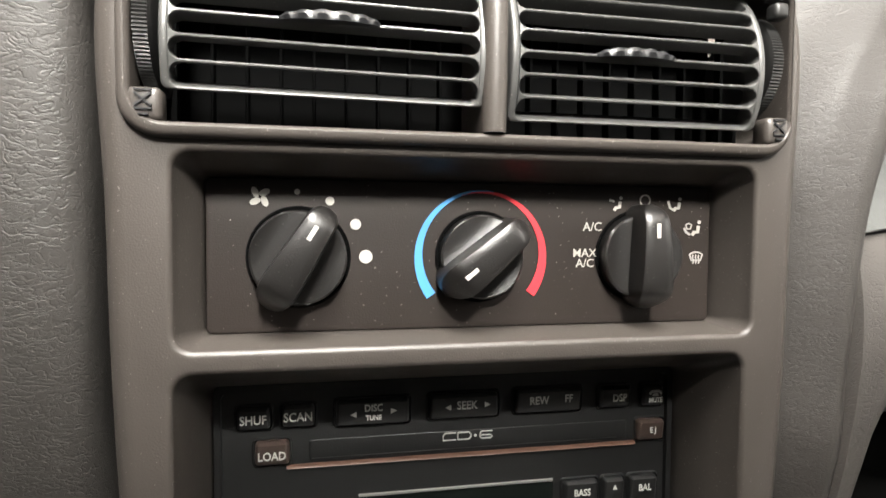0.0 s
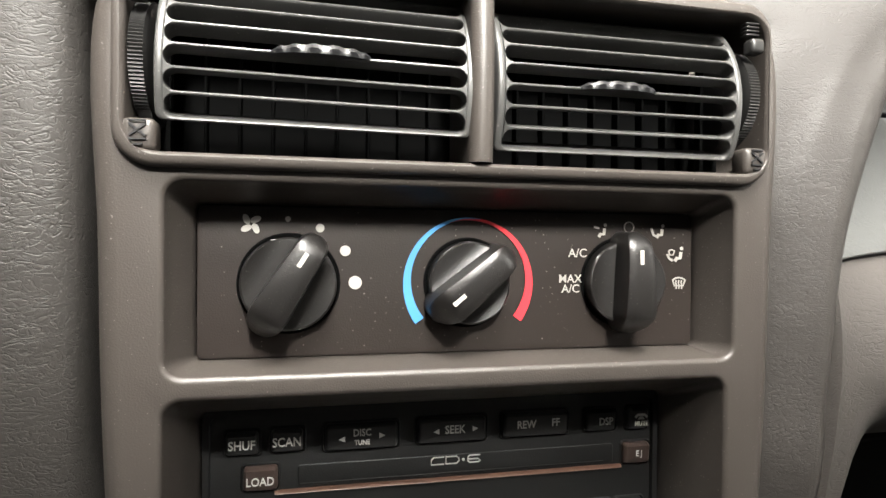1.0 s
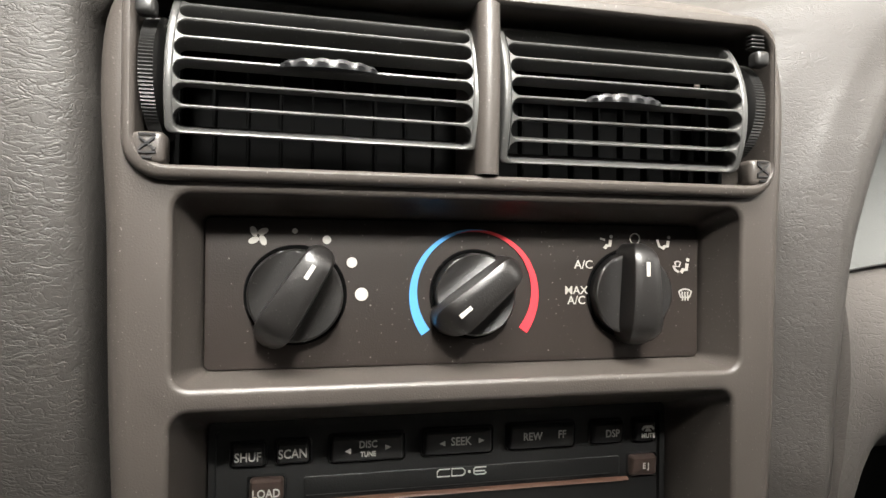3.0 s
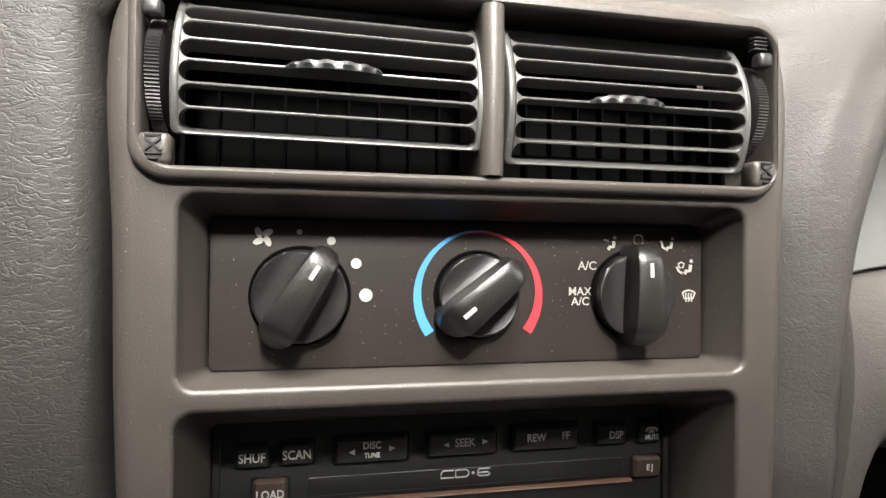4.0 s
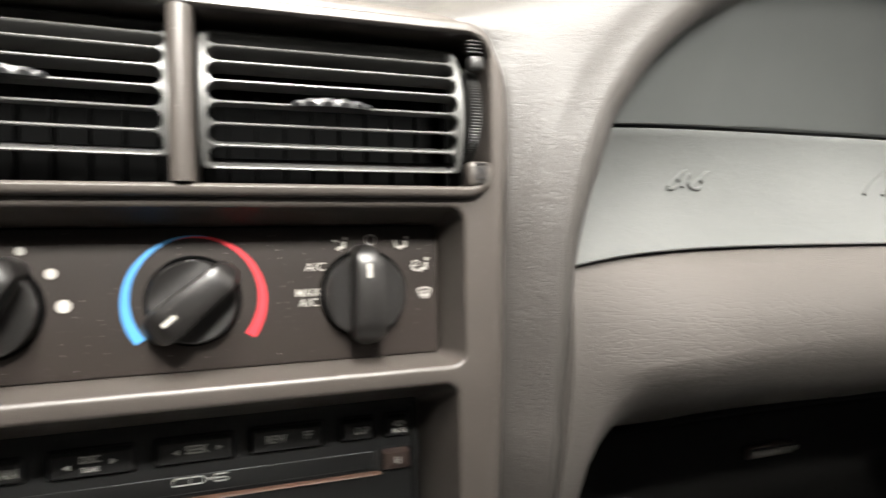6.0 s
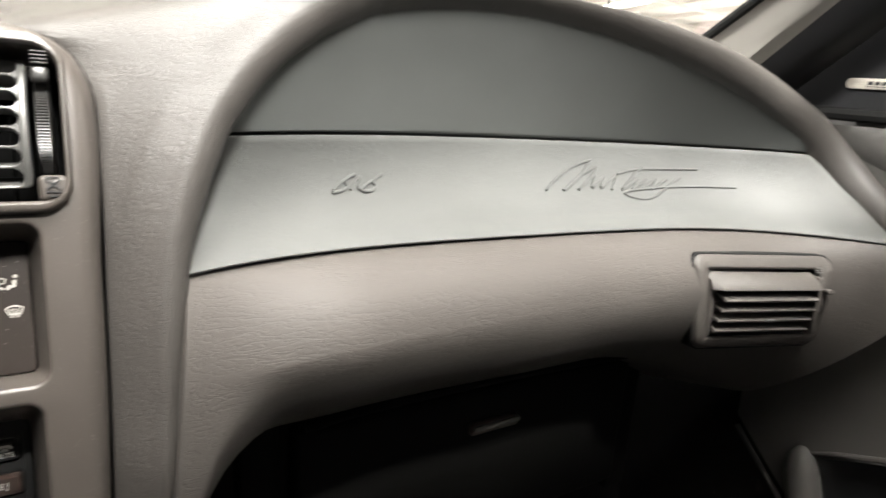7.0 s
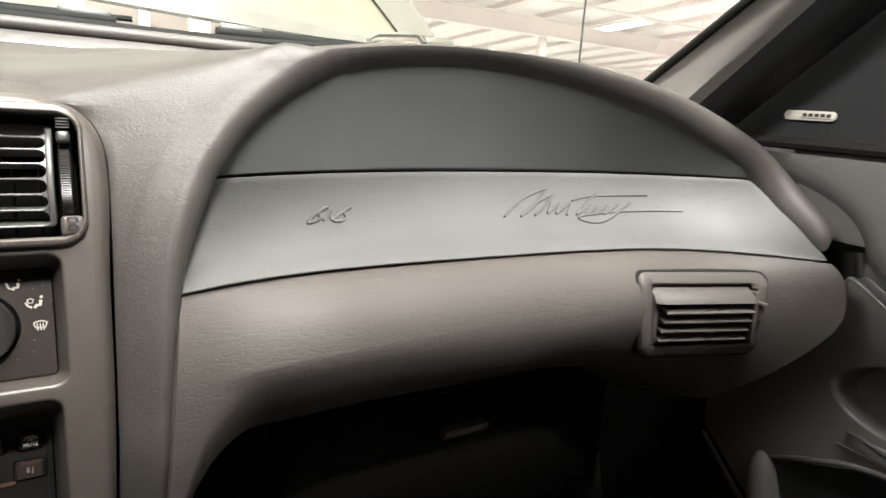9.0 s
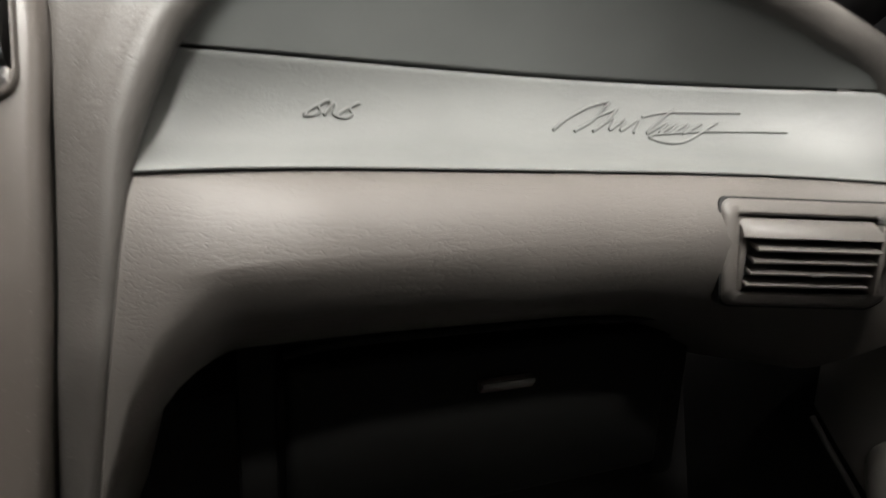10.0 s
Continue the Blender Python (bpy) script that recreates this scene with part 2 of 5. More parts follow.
def rings(loops, close_first=False, close_last=False, cyclic=True):
    """A skin through loops of 3D points of equal count."""
    bm = bmesh.new()
    vs = [[bm.verts.new(p) for p in loop] for loop in loops]
    n = len(loops[0])
    for a, b in zip(vs, vs[1:]):
        for i in range(n if cyclic else n - 1):
            j = (i + 1) % n
            bm.faces.new((a[i], a[j], b[j], b[i]))
    if close_first:
        bm.faces.new(list(reversed(vs[0])))
    if close_last:
        bm.faces.new(vs[-1])
    bmesh.ops.recalc_face_normals(bm, faces=bm.faces[:])
    return bm


def plate(outline, y0, y1, bevel=0.0):
    """A plate with an outline in x, z from y0 (front, small y) to y1, with a softened front edge."""
    loops = []
    if bevel:
        c = np.mean(outline, axis=0)
        for k in range(4):
            a = radians(90 * k / 3)
            inset = bevel * (1 - math.sin(a))
            loops.append([(x - inset * np.sign(x - c[0]), y0 + bevel * (1 - math.cos(a)), z - inset * np.sign(z - c[1])) for x, z in outline])
    else:
        loops.append([(x, y0, z) for x, z in outline])
    loops.append([(x, y1, z) for x, z in outline])
    return rings(loops, True, True)


def sheet(rows, thick=0.0, cyclic=False, face=(0, -1, 0)):
    """A surface through rows of 3D points, looking towards face, given depth behind it when thick."""
    bm = rings(rows, cyclic=cyclic)
    bm.normal_update()
    if sum((f.normal * f.calc_area() for f in bm.faces), Vector()).dot(Vector(face)) < 0:
        bmesh.ops.reverse_faces(bm, faces=bm.faces[:])
    if thick:
        bm.normal_update()
        front = {v: v.co.copy() for v in bm.verts}
        normals = {v: v.normal.copy() for v in bm.verts}
        edges = [e for e in bm.edges if e.is_boundary]
        faces = bm.faces[:]
        back = {v: bm.verts.new(front[v] - normals[v] * thick) for v in front}
        for f in faces:
            bm.faces.new([back[v] for v in reversed(f.verts)])
        for e in edges:
            a, b = e.verts
            bm.faces.new((b, a, back[a], back[b]))
        bmesh.ops.recalc_face_normals(bm, faces=bm.faces[:])
    return bm


def tube(points, radius, n=10, flat=1.0, closed=True, radii=None):
    """A round bar along points."""
    pts = [Vector(p) for p in points]
    loops = []
    side = None
    for i, p in enumerate(pts):
        d = (pts[min(i + 1, len(pts) - 1)] - pts[max(i - 1, 0)]).normalized()
        if side is None:
            side = d.cross(Vector((0, 1, 0)))
            if side.length < 0.3:
                side = d.cross(Vector((1, 0, 0)))
        side = (side - d * side.dot(d)).normalized()
        up = side.cross(d)
        r = radii[i] if radii else radius
        loops.append([p + r * (math.cos(2 * math.pi * k / n) * side + flat * math.sin(2 * math.pi * k / n) * up) for k in range(n)])
    return rings(loops, closed, closed)


def bernstein(ctrl, u):
    m = len(ctrl) - 1
    return sum(math.comb(m, k) * u**k * (1 - u) ** (m - k) * c for k, c in enumerate(ctrl))


def spline(points, n):
    """Catmull-Rom through points, n steps a span."""
    p = [Vector(q) for q in points]
    p = [2 * p[0] - p[1]] + p + [2 * p[-1] - p[-2]]
    out = []
    for i in range(1, len(p) - 2):
        for k in range(n):
            t = k / n
            out.append(0.5 * (2 * p[i] + (p[i + 1] - p[i - 1]) * t + (2 * p[i - 1] - 5 * p[i] + 4 * p[i + 1] - p[i + 2]) * t * t
                              + (3 * p[i] - p[i - 1] - 3 * p[i + 1] + p[i + 2]) * t**3))
    out.append(p[-2])
    return out


def text_mesh(words, size, extrude=0.0, shear=0.0, bold=0.0, spacing=1.0):
    """Words in the built-in font as a bmesh in x, z, centred, facing the cabin (-y)."""
    cu = bpy.data.curves.new("words", "FONT")
    cu.body, cu.size, cu.extrude, cu.shear, cu.offset = words, size, extrude, shear, bold
    cu.space_character, cu.align_x, cu.align_y, cu.resolution_u = spacing, "CENTER", "CENTER", 3
    ob = bpy.data.objects.new("words", cu)
    scene.collection.objects.link(ob)
    bpy.context.view_layer.update()
    me = bpy.data.meshes.new_from_object(ob.evaluated_get(bpy.context.evaluated_depsgraph_get()))
    bpy.data.objects.remove(ob)
    bpy.data.curves.remove(cu)
    bm = bmesh.new()
    bm.from_mesh(me)
    bpy.data.meshes.remove(me)
    bm.transform(pose(0, 0, 0, 90, 0, 0))
    return bm


def moved(bm, x, y, z, m=None):
    if m is not None:
        bm.transform(m)
    bm.transform(Matrix.Translation((x, y, z)))
    return bm


def disc(cx, y, cz, r, n=24, depth=0.0003):
    return plate([(cx + r * math.cos(2 * math.pi * k / n), cz + r * math.sin(2 * math.pi * k / n)) for k in range(n)], y, y + depth)


def ribbon(pts, w, y, depth=0.0003):
    """A flat printed line of width w through x, z points."""
    pts = [Vector((p[0], 0, p[1])) for p in pts]
    left, right = [], []
    for i, p in enumerate(pts):
        d = (pts[min(i + 1, len(pts) - 1)] - pts[max(i - 1, 0)]).normalized()
        s = Vector((-d.z, 0, d.x)) * ((w[i] if isinstance(w, (list, tuple)) else w) / 2)
        left.append(p + s), right.append(p - s)
    return rings([[(q.x, y, q.z) for q in left], [(q.x, y, q.z) for q in right], [(q.x, y + depth, q.z) for q in right], [(q.x, y + depth, q.z) for q in left],
                  [(q.x, y, q.z) for q in left]], cyclic=False)


def poly_print(pts, y, depth=0.0003):
    return plate(pts, y, y + depth)


# ---- the dashboard ----
dashboard = thing("dashboard", (0, 0, -0.25), "grey grained vinyl car dashboard with a sweeping passenger brow", "dashboard")

US_Y, US_Z = (-0.0009, 0.056, 0.0749, 0.0769, -0.0245), (0.1036, 0.1207, 0.1194, 0.124, 0.0983)
LS_Y, LS_Z = (-0.0118, 0.0537, -0.0109, 0.0904, -0.0755), (0.035, 0.0523, 0.0278, 0.0577, 0.0126)


def upper_seam(x):
    u = (x - 0.18) / 0.545
    return Vector((x, bernstein(US_Y, u), bernstein(US_Z, u)))


def lower_seam(x):
    u = (x - 0.16) / 0.56
    return Vector((x, bernstein(LS_Y, u), bernstein(LS_Z, u)))


# the top of the pad from the bezel's upper edge back to the windshield: y, z
TOP_PROFILE = [(-0.0015, 0.1440), (0.0005, 0.1475), (0.0080, 0.1530), (0.0240, 0.1602), (0.050, 0.1700), (0.100, 0.1870), (0.170, 0.2115),
               (0.260, 0.2440), (0.350, 0.2790), (0.440, 0.3185)]
# the rim round the passenger recess, and the outer edge that the pad runs to from each of its points
RIM = [(0.128, 0.022, -0.250), (0.1486, -0.013, -0.0755), (0.1555, -0.013, -0.020), (0.1620, -0.012, 0.035), (0.1700, -0.0105, 0.065), (0.1845, -0.0085, 0.101),
       (0.1925, -0.0082, 0.1133), (0.2025, -0.0085, 0.1269), (0.2168, -0.009, 0.1412), (0.2290, -0.009, 0.1505), (0.2353, -0.009, 0.1547), (0.2400, -0.009, 0.1572),
       (0.2450, -0.009, 0.1597), (0.2500, -0.009, 0.1621), (0.2560, -0.008, 0.1648), (0.2620, -0.008, 0.1673), (0.2680, -0.007, 0.1695), (0.2740, -0.007, 0.1713),
       (0.2841, -0.006, 0.1743), (0.3110, -0.004, 0.1797), (0.3501, -0.001, 0.1851), (0.3923, 0.001, 0.1870), (0.4371, 0.001, 0.1846), (0.4853, 0.000, 0.1787),
       (0.5360, -0.003, 0.1684), (0.5927, -0.005, 0.1532), (0.6486, -0.0057, 0.1330), (0.6914, -0.0085, 0.1126), (0.7132, -0.0181, 0.0891), (0.7257, -0.0420, 0.0517),
       (0.7360, -0.0600, 0.0228)]
EDGE = [(0.112, 0.026, -0.250), (0.1245, -0.006, -0.0755), (0.1272, -0.007, -0.020), (0.1288, -0.008, 0.035), (0.1297, -0.010, 0.065), (0.1303, -0.010, 0.098),
        (0.1298, -0.0095, 0.114), (0.1260, -0.0075, 0.129), (0.1180, -0.0045, 0.139)]
EDGE += [(0.100, y, z) for y, z in TOP_PROFILE]
EDGE += [(0.180, 0.440, 0.319), (0.290, 0.440, 0.320), (0.390, 0.435, 0.320), (0.480, 0.420, 0.318), (0.560, 0.390, 0.310), (0.630, 0.330, 0.295), (0.690, 0.240, 0.265),
         (0.724, 0.150, 0.218), (0.735, 0.080, 0.166), (0.745, 0.030, 0.112), (0.750, -0.005, 0.052), (0.738, -0.046, 0.024)]
STEPS = 4
rim, edge = spline(RIM, STEPS), spline(EDGE, STEPS)
pad_rows = []
rim_line = rim[:]
for i, (a, b) in enumerate(zip(rim_line, edge)):
    d = rim_line[min(i + 1, len(rim) - 1)] - rim_line[max(i - 1, 0)]
    n = Vector((-d.z, 0, d.x)).normalized()
    s = i / STEPS
    r = 0.0122 - 0.0036 * min(1.0, max(0.0, (s - 12) / 8.0))
    r += 0.0055 * min(1.0, max(0.0, (s - 21.0) / 5.0)) + 0.0022 * min(1.0, max(0.0, (s - 22.0) / 6.0))
    r = 0.006 + (r - 0.006) * min(1.0, max(0.0, (s - 1.5) / 3.0))
    top = min(1.0, max(0.0, (s - 6.0) / 13.0))
    far = min(1.0, max(0.0, (s - 21.0) / 5.0))
    shear = 1.4 * top * top * (3 - 2 * top) * (1 - 0.78 * far) * min(1.0, max(0.0, (29.8 - s) / 1.5))
    r *= 1 - 0.22 * shear
    r *= math.sqrt(1 - (max(0.0, s - 29.25) / 0.79) ** 2)
    a = a + Vector((0.68, 1.0, 0.33)).lerp(Vector((1.0, 0.68, 0.02)), far) * 0.0042 * shear
    rim[i] = a
    c = a + n * r
    reach = b - c
    aim_back = 90 + math.degrees(math.atan2(max(reach.y, 0.004), max(reach.dot(n), 0.02))) + 14
    ease = min(1.0, max(0.0, (s - 3.0) / 4.0))
    last = 104 + (min(aim_back, 164) - 104) * ease
    row = [a + Vector((0, 0.014, 0)) + n * 0.002, a + Vector((0, 0.006, 0)) + n * 0.0004]
    for k in range(9):
        p = radians(last * k / 8)
        row.append(c - r * math.cos(p) * n - (r * math.sin(p) + shear * r * (1 - math.cos(p))) * Vector((0, 1, 0)))
    p = radians(last)
    t0 = (math.sin(p) * n - (math.cos(p) + shear * math.sin(p)) * Vector((0, 1, 0))).normalized()
    start = row[-1]
    span = (b - start).length
    turn = min(1.0, max(0.0, (s - 7.5) / 4.0))
    turn = turn * turn * (3 - 2 * turn)
    away = min(1.0, max(0.0, (s - 17.0) / 2.0))
    t1 = (((b - start).normalized() * 0.9 + Vector((0, 1, 0)) * 0.45) * (1 - turn) + Vector((-1, 0, 0)) * turn * (1 - away) + (b - start).normalized() * away).normalized()
    k0, k1 = min(0.58 * span, 0.10), (0.9 - 0.3 * turn) * span
    for k in range(1, 19):
        u = k / 18
        row.append((2 * u**3 - 3 * u**2 + 1) * start + (u**3 - 2 * u**2 + u) * k0 * t0 + (-2 * u**3 + 3 * u**2) * b + (u**3 - u**2) * k1 * t1)
    row.append(b + (Vector((0, 0.03, 0)) if s <= 9.0 else Vector((0, 0.001, -0.004)) if s >= 18.0 else Vector((-0.0002, 0, 0))))
    pad_rows.append(row)
pad = rings(pad_rows, cyclic=False)
top_line = edge[9 * STEPS:18 * STEPS + 1]
side_bm = rings([[Vector((x, p.y, p.z)) for p in top_line] for x in (0.100, 0.06, 0.02, -0.03, -0.08, -0.13, -0.20, -0.30, -0.45, -0.62)], cyclic=False)
pad = join(pad, side_bm)
bmesh.ops.remove_doubles(pad, verts=pad.verts[:], dist=0.0004)
bmesh.ops.recalc_face_normals(pad, faces=pad.faces[:])
# ease the corner over the bezel, where the column pad turns into the dash top
soft = [v for v in pad.verts if 0.03 < v.co.x < 0.34 and v.co.y < 0.36 and v.co.z > 0.060 and not v.is_boundary
        and (v.co.x > 0.105 or v.co.z > 0.160) and min((v.co - q).length for q in rim_line[3 * STEPS:23 * STEPS]) > 0.032
        and min((v.co - q).length for q in edge[:12 * STEPS]) > 0.003]
for k in range(140):
    bmesh.ops.smooth_vert(pad, verts=soft, factor=0.5, use_axis_x=True, use_axis_y=True, use_axis_z=True)
part("top_pad", pad, M_LEATHER, dashboard, "grained vinyl dash pad rolled over a brow")

# the column on the driver's side of the bezel, with a rolled edge beside the gap
rows = []
for z in np.linspace(-0.25, 0.150, 15):
    e = -0.1315 + 0.010 * max(0.0, (-z - 0.02) / 0.23) + 0.02 * max(0.0, (z - 0.12) / 0.03) ** 2
    g = 0.9 * max(0.0, 0.06 - z) ** 2
    rows.append([(e, 0.030 + g, z), (e - 0.0005, 0.0 + g, z), (e - 0.0012, -0.010 + g, z), (e - 0.0035, -0.0165 + g, z), (e - 0.008, -0.0200 + g, z), (e - 0.020, -0.0215 + g, z),
                 (e - 0.05, -0.021 + g, z), (e - 0.10, -0.015 + g, z), (e - 0.2, 0.005 + g, z), (e - 0.45, 0.02 + g, z)])
part("column_pad", sheet(rows), M_COLUMN, dashboard, "creased grey vinyl beside the centre bezel")

# step, roll and seam along the foot of the windshield
part("rear_step", sheet([[(x, y - d, z), (x, y + 0.004 - d, z + 0.0015), (x, y + 0.010 - d, z + 0.008), (x, y + 0.013 - d, z + 0.024)] for x, y, z, d in ((-0.62, 0.438, 0.3150, 0.0), (0.0, 0.438, 0.3155, 0.0), (0.28, 0.438, 0.3165, 0.0), (0.40, 0.432, 0.3165, 0.0), (0.50, 0.412, 0.312, 0.0))]), M_LEATHER, dashboard)
part("rear_roll", tube(spline([(-0.62, 0.452, 0.3425), (0.0, 0.452, 0.3445), (0.30, 0.452, 0.3445), (0.45, 0.440, 0.3395), (0.58, 0.400, 0.325)], 6), 0.0085, 12), M_LEATHER, dashboard)
part("defroster_seam", tube(spline([(-0.62, 0.430, 0.3158), (0.0, 0.430, 0.3160), (0.26, 0.430, 0.3168), (0.37, 0.427, 0.3172)], 6), 0.0012, 6), M_BADGE, dashboard, "thin pale seam across the dash top")


def pad_point(x, v, lift=0.0):
    """A place on the airbag door: v from 0 at its lower seam to 1 at its upper."""
    a, b = lower_seam(x), upper_seam(min(max(x, 0.18), 0.725))
    p = a.lerp(Vector((x, b.y, b.z)), v)
    p.y += 0.048 * v * (1 - v) - 0.004 * math.exp(-((v - 0.05) / 0.12) ** 2)
    if lift:
        q = pad_point(x, v + 0.02)
        w = pad_point(x + 0.004, v)
        n = (w - p).cross(q - p).normalized()
        p += n * lift
    return p


def pad_span(v):
    """The ends of the airbag door at height v."""
    return 0.1635 + 0.0215 * v + 0.002 * v * (1 - v), 0.7190 + 0.0435 * v - 0.0505 * v * v


rows = []
for v in [0.006, 0.012, 0.022, 0.05, 0.1, 0.17, 0.25, 0.35, 0.45, 0.55, 0.65, 0.75, 0.85, 0.93, 0.970, 0.986, 0.992]:
    lo, hi = pad_span(v)
    lo -= 0.012
    drop = 0.0022 if v in (0.006, 0.992) else 0.0007 if v in (0.012, 0.986) else 0.0
    hi -= 3.0 * drop
    row = [pad_point(lo + (hi - 0.003 - lo) * k / 70, v) + Vector((0, drop, 0)) for k in range(71)]
    row += [pad_point(hi - back, v) + Vector((0, drop + sink, 0)) for back, sink in ((0.0015, 0.0004), (0.0004, 0.0014), (0.0, 0.0040), (0.0, 0.0120))]
    rows.append(row)
airbag = part("airbag_door", sheet(rows, 0.004), M_PAD, dashboard, "smooth grey airbag door with embossed lettering")

# a dark channel behind the seams of the airbag door
rows = [[pad_point(0.15 + 0.565 * k / 50, v) + Vector((0, 0.006, 0)) for k in range(51)] for v in (-0.08, 0.0, 0.08)]
part("lower_channel", sheet(rows, 0.002), M_BLACK, dashboard)
rows = [[pad_point(0.17 + 0.515 * k / 50, v) + Vector((0, 0.007, 0)) for k in range(51)] for v in (0.92, 1.0, 1.07)]
part("upper_channel", sheet(rows, 0.002), M_BLACK, dashboard)

# the recessed panel above it, under the brow
rim_up = [p for p in rim if 0.1845 <= p.x <= 0.714 and p.z > 0.086]


def rim_at(x):
    for p, q in zip(rim_up, rim_up[1:]):
        if p.x <= x <= q.x:
            return p.lerp(q, (x - p.x) / max(q.x - p.x, 1e-6))
    return rim_up[0] if x < rim_up[0].x else rim_up[-1]


rows = []
for v in [0.0, 0.012, 0.03, 0.1, 0.25, 0.4, 0.55, 0.7, 0.85, 1.0]:
    row = []
    for k in range(61):
        x = 0.176 + (0.713 - 0.176) * k / 60
        s = upper_seam(x)
        q = rim_at(min(max(x, 0.186), 0.7125))
        z0, z1 = s.z + 0.0010, max(q.z + 0.0027, s.z + 0.006)
        z = z0 + (z1 - z0) * v
        y1 = q.y + 0.0025 - 0.0083 * min(1.0, max(0.0, (x - 0.205) / 0.06))
        y = s.y - 0.0005 + (y1 - s.y) * v + 0.03 * (z1 - z0) * math.sin(math.pi * v) + (0.0016 if v == 0.0 else 0.0)
        row.append((x, y, z))
    rows.append(row)
part("upper_panel", sheet(rows, 0.003), M_UPPER, dashboard, "dark grey smooth panel under the brow")


# the fine dark joint where the rim meets that panel
part("rim_seam", tube([q + Vector((0, -0.0052, 0.0024)) for q in rim if 0.262 <= q.x <= 0.700 and q.z > 0.110], 0.0012, 6), M_BLACK, dashboard)

# the body below: it bulges out under the seam and rolls away beneath
def under(x):
    return -0.001 - 0.068 * math.exp(-(x - 0.155) / 0.035) - 0.25 * math.exp(-(x - 0.150) / 0.008)


def right_end(z):
    return 0.722 + 0.006 * min(1.0, max(0.0, (0.012 - z) / 0.02)) - 0.018 * (min(0.10, max(0.0, -z - 0.02)) / 0.05) ** 1.6


def body_x(u, z):
    lo = 0.1612 - 0.1230 * max(0.0, 0.035 - z)
    return lo + (right_end(z) - lo) * u


def body_column(u):
    """One upright line of the lower body, from its seam down, round and under."""
    x0 = body_x(u, 0.03)
    zs = lower_seam(min(max(x0, 0.155), 0.722)).z
    w = min(1.0, max(0.0, (x0 - 0.47) / 0.25))
    w = w * w * (3 - 2 * w)
    q = 1 - 0.45 * w
    line = [(zs, 0.006, 0.0), (zs - 0.0006, 0.0015, 0.0)]
    for j in range(12):
        a = radians(60 * (1 - j / 11))
        line.append((zs - 0.051 * q + 0.0575 * q * math.sin(a), -0.031 + 0.062 * (1 - math.cos(a)), 0.0))
    z1 = line[-1][0]
    zu = min(under(x0), z1 - 0.001)
    ry, rz = 0.080 + 0.025 * w, 0.056 + 0.058 * w
    line += [(z1 + (zu - z1) * j / 5, -0.0310, 0.0) for j in range(1, 6)]
    for j in range(1, 15):
        a = radians(84 * j / 14)
        line.append((zu - rz * math.sin(a), -0.0310, ry * (1 - math.cos(a))))
    line += [(line[-1][0] - 0.002, -0.0305, 0.13), (line[-1][0] - 0.006, -0.0305, 0.22)]
    out = []
    for z, bulge, back in line:
        x = body_x(u, z)
        k = 1 - 0.72 * min(1.0, max(0.0, (x - 0.56) / 0.14))
        back += 0.14 * max(0.0, -z - 0.05) * max(0.0, 1 - (x - 0.15) / 0.25)
        back += 0.040 * min(1.0, max(0.0, (-z - 0.015) / 0.08)) * min(1.0, max(0.0, (x - 0.150) / 0.05)) ** 2 * max(0.0, 1 - (x - 0.15) / 0.25)
        left = min(1.0, max(0.0, (x - body_x(0.0, z)) / 0.100))
        k *= 0.30 + 0.70 * left * left * (3 - 2 * left)
        out.append((x, lower_seam(min(max(x, 0.155), 0.722)).y + bulge * k + back, z))
    return out


rows = []
for k in range(64):
    fixed = body_column(k / 63)
    if k == 0:
        rows.append([(x - 0.0030, y + 0.016, z) for x, y, z in fixed])
        rows.append([(x - 0.0008, y + 0.002, z) for x, y, z in fixed])
    rows.append(fixed)
part("lower_body", sheet(rows), M_GLOVE, dashboard, "rounded grey vinyl lower dash rolling under")
# the end of the dash beside the door
rows = [[Vector(p) for p in rows[-1]], [Vector((p[0] - 0.004, p[1] + 0.012, p[2] + 0.001)) for p in rows[-1]], [Vector((p[0] - 0.006, 0.30, p[2] + 0.02)) for p in rows[-1]]]
part("end_cap", sheet(rows), M_GLOVE, dashboard)

# glove box, set back under the roll
glove_box = thing("glove_box", (0.42, 0.10, -0.26), "closed glove box door under the dash, blackened for the shade there", "glove box")
gm = Matrix.Translation((0.42, 0.130, -0.165)) @ pose(0, 0, 0, 14, 0, 0)
part("door_panel", box(0, 0.012, 0, 0.36, 0.02, 0.150, 0.008, 3, gm), M_GLOVEBOX_SHADE, glove_box)
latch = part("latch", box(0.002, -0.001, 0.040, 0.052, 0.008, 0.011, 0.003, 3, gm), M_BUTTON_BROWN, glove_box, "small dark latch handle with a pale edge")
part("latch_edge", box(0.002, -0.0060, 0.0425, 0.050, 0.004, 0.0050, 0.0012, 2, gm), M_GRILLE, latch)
part("surround", join(box(0, 0.03, 0.10, 0.42, 0.03, 0.03, 0.006, 2, gm), box(-0.20, 0.03, 0, 0.03, 0.03, 0.20, 0.006, 2, gm), box(0.20, 0.03, 0, 0.03, 0.03, 0.20, 0.006, 2, gm)), M_GLOVEBOX_SHADE, glove_box)
part("top_lip", tube(spline([(0.235, 0.064, -0.074), (0.27, 0.060, -0.0695), (0.34, 0.060, -0.0685), (0.44, 0.060, -0.0695), (0.54, 0.062, -0.074)], 6), 0.0030, 8), M_GLOVEBOX_SHADE, glove_box)

# embossing on the airbag door


def embossed(bm, x0, v0, lift):
    """Lays a flat x, z drawing onto the airbag door round x0, v0."""
    for vert in bm.verts:
        out = -vert.co.y
        x = x0 + vert.co.x
        a, b = pad_point(x, 0.2), pad_point(x, 0.8)
        v = v0 + vert.co.z / ((b - a).length / 0.6)
        vert.co = pad_point(x, v, lift + out)
    return bm


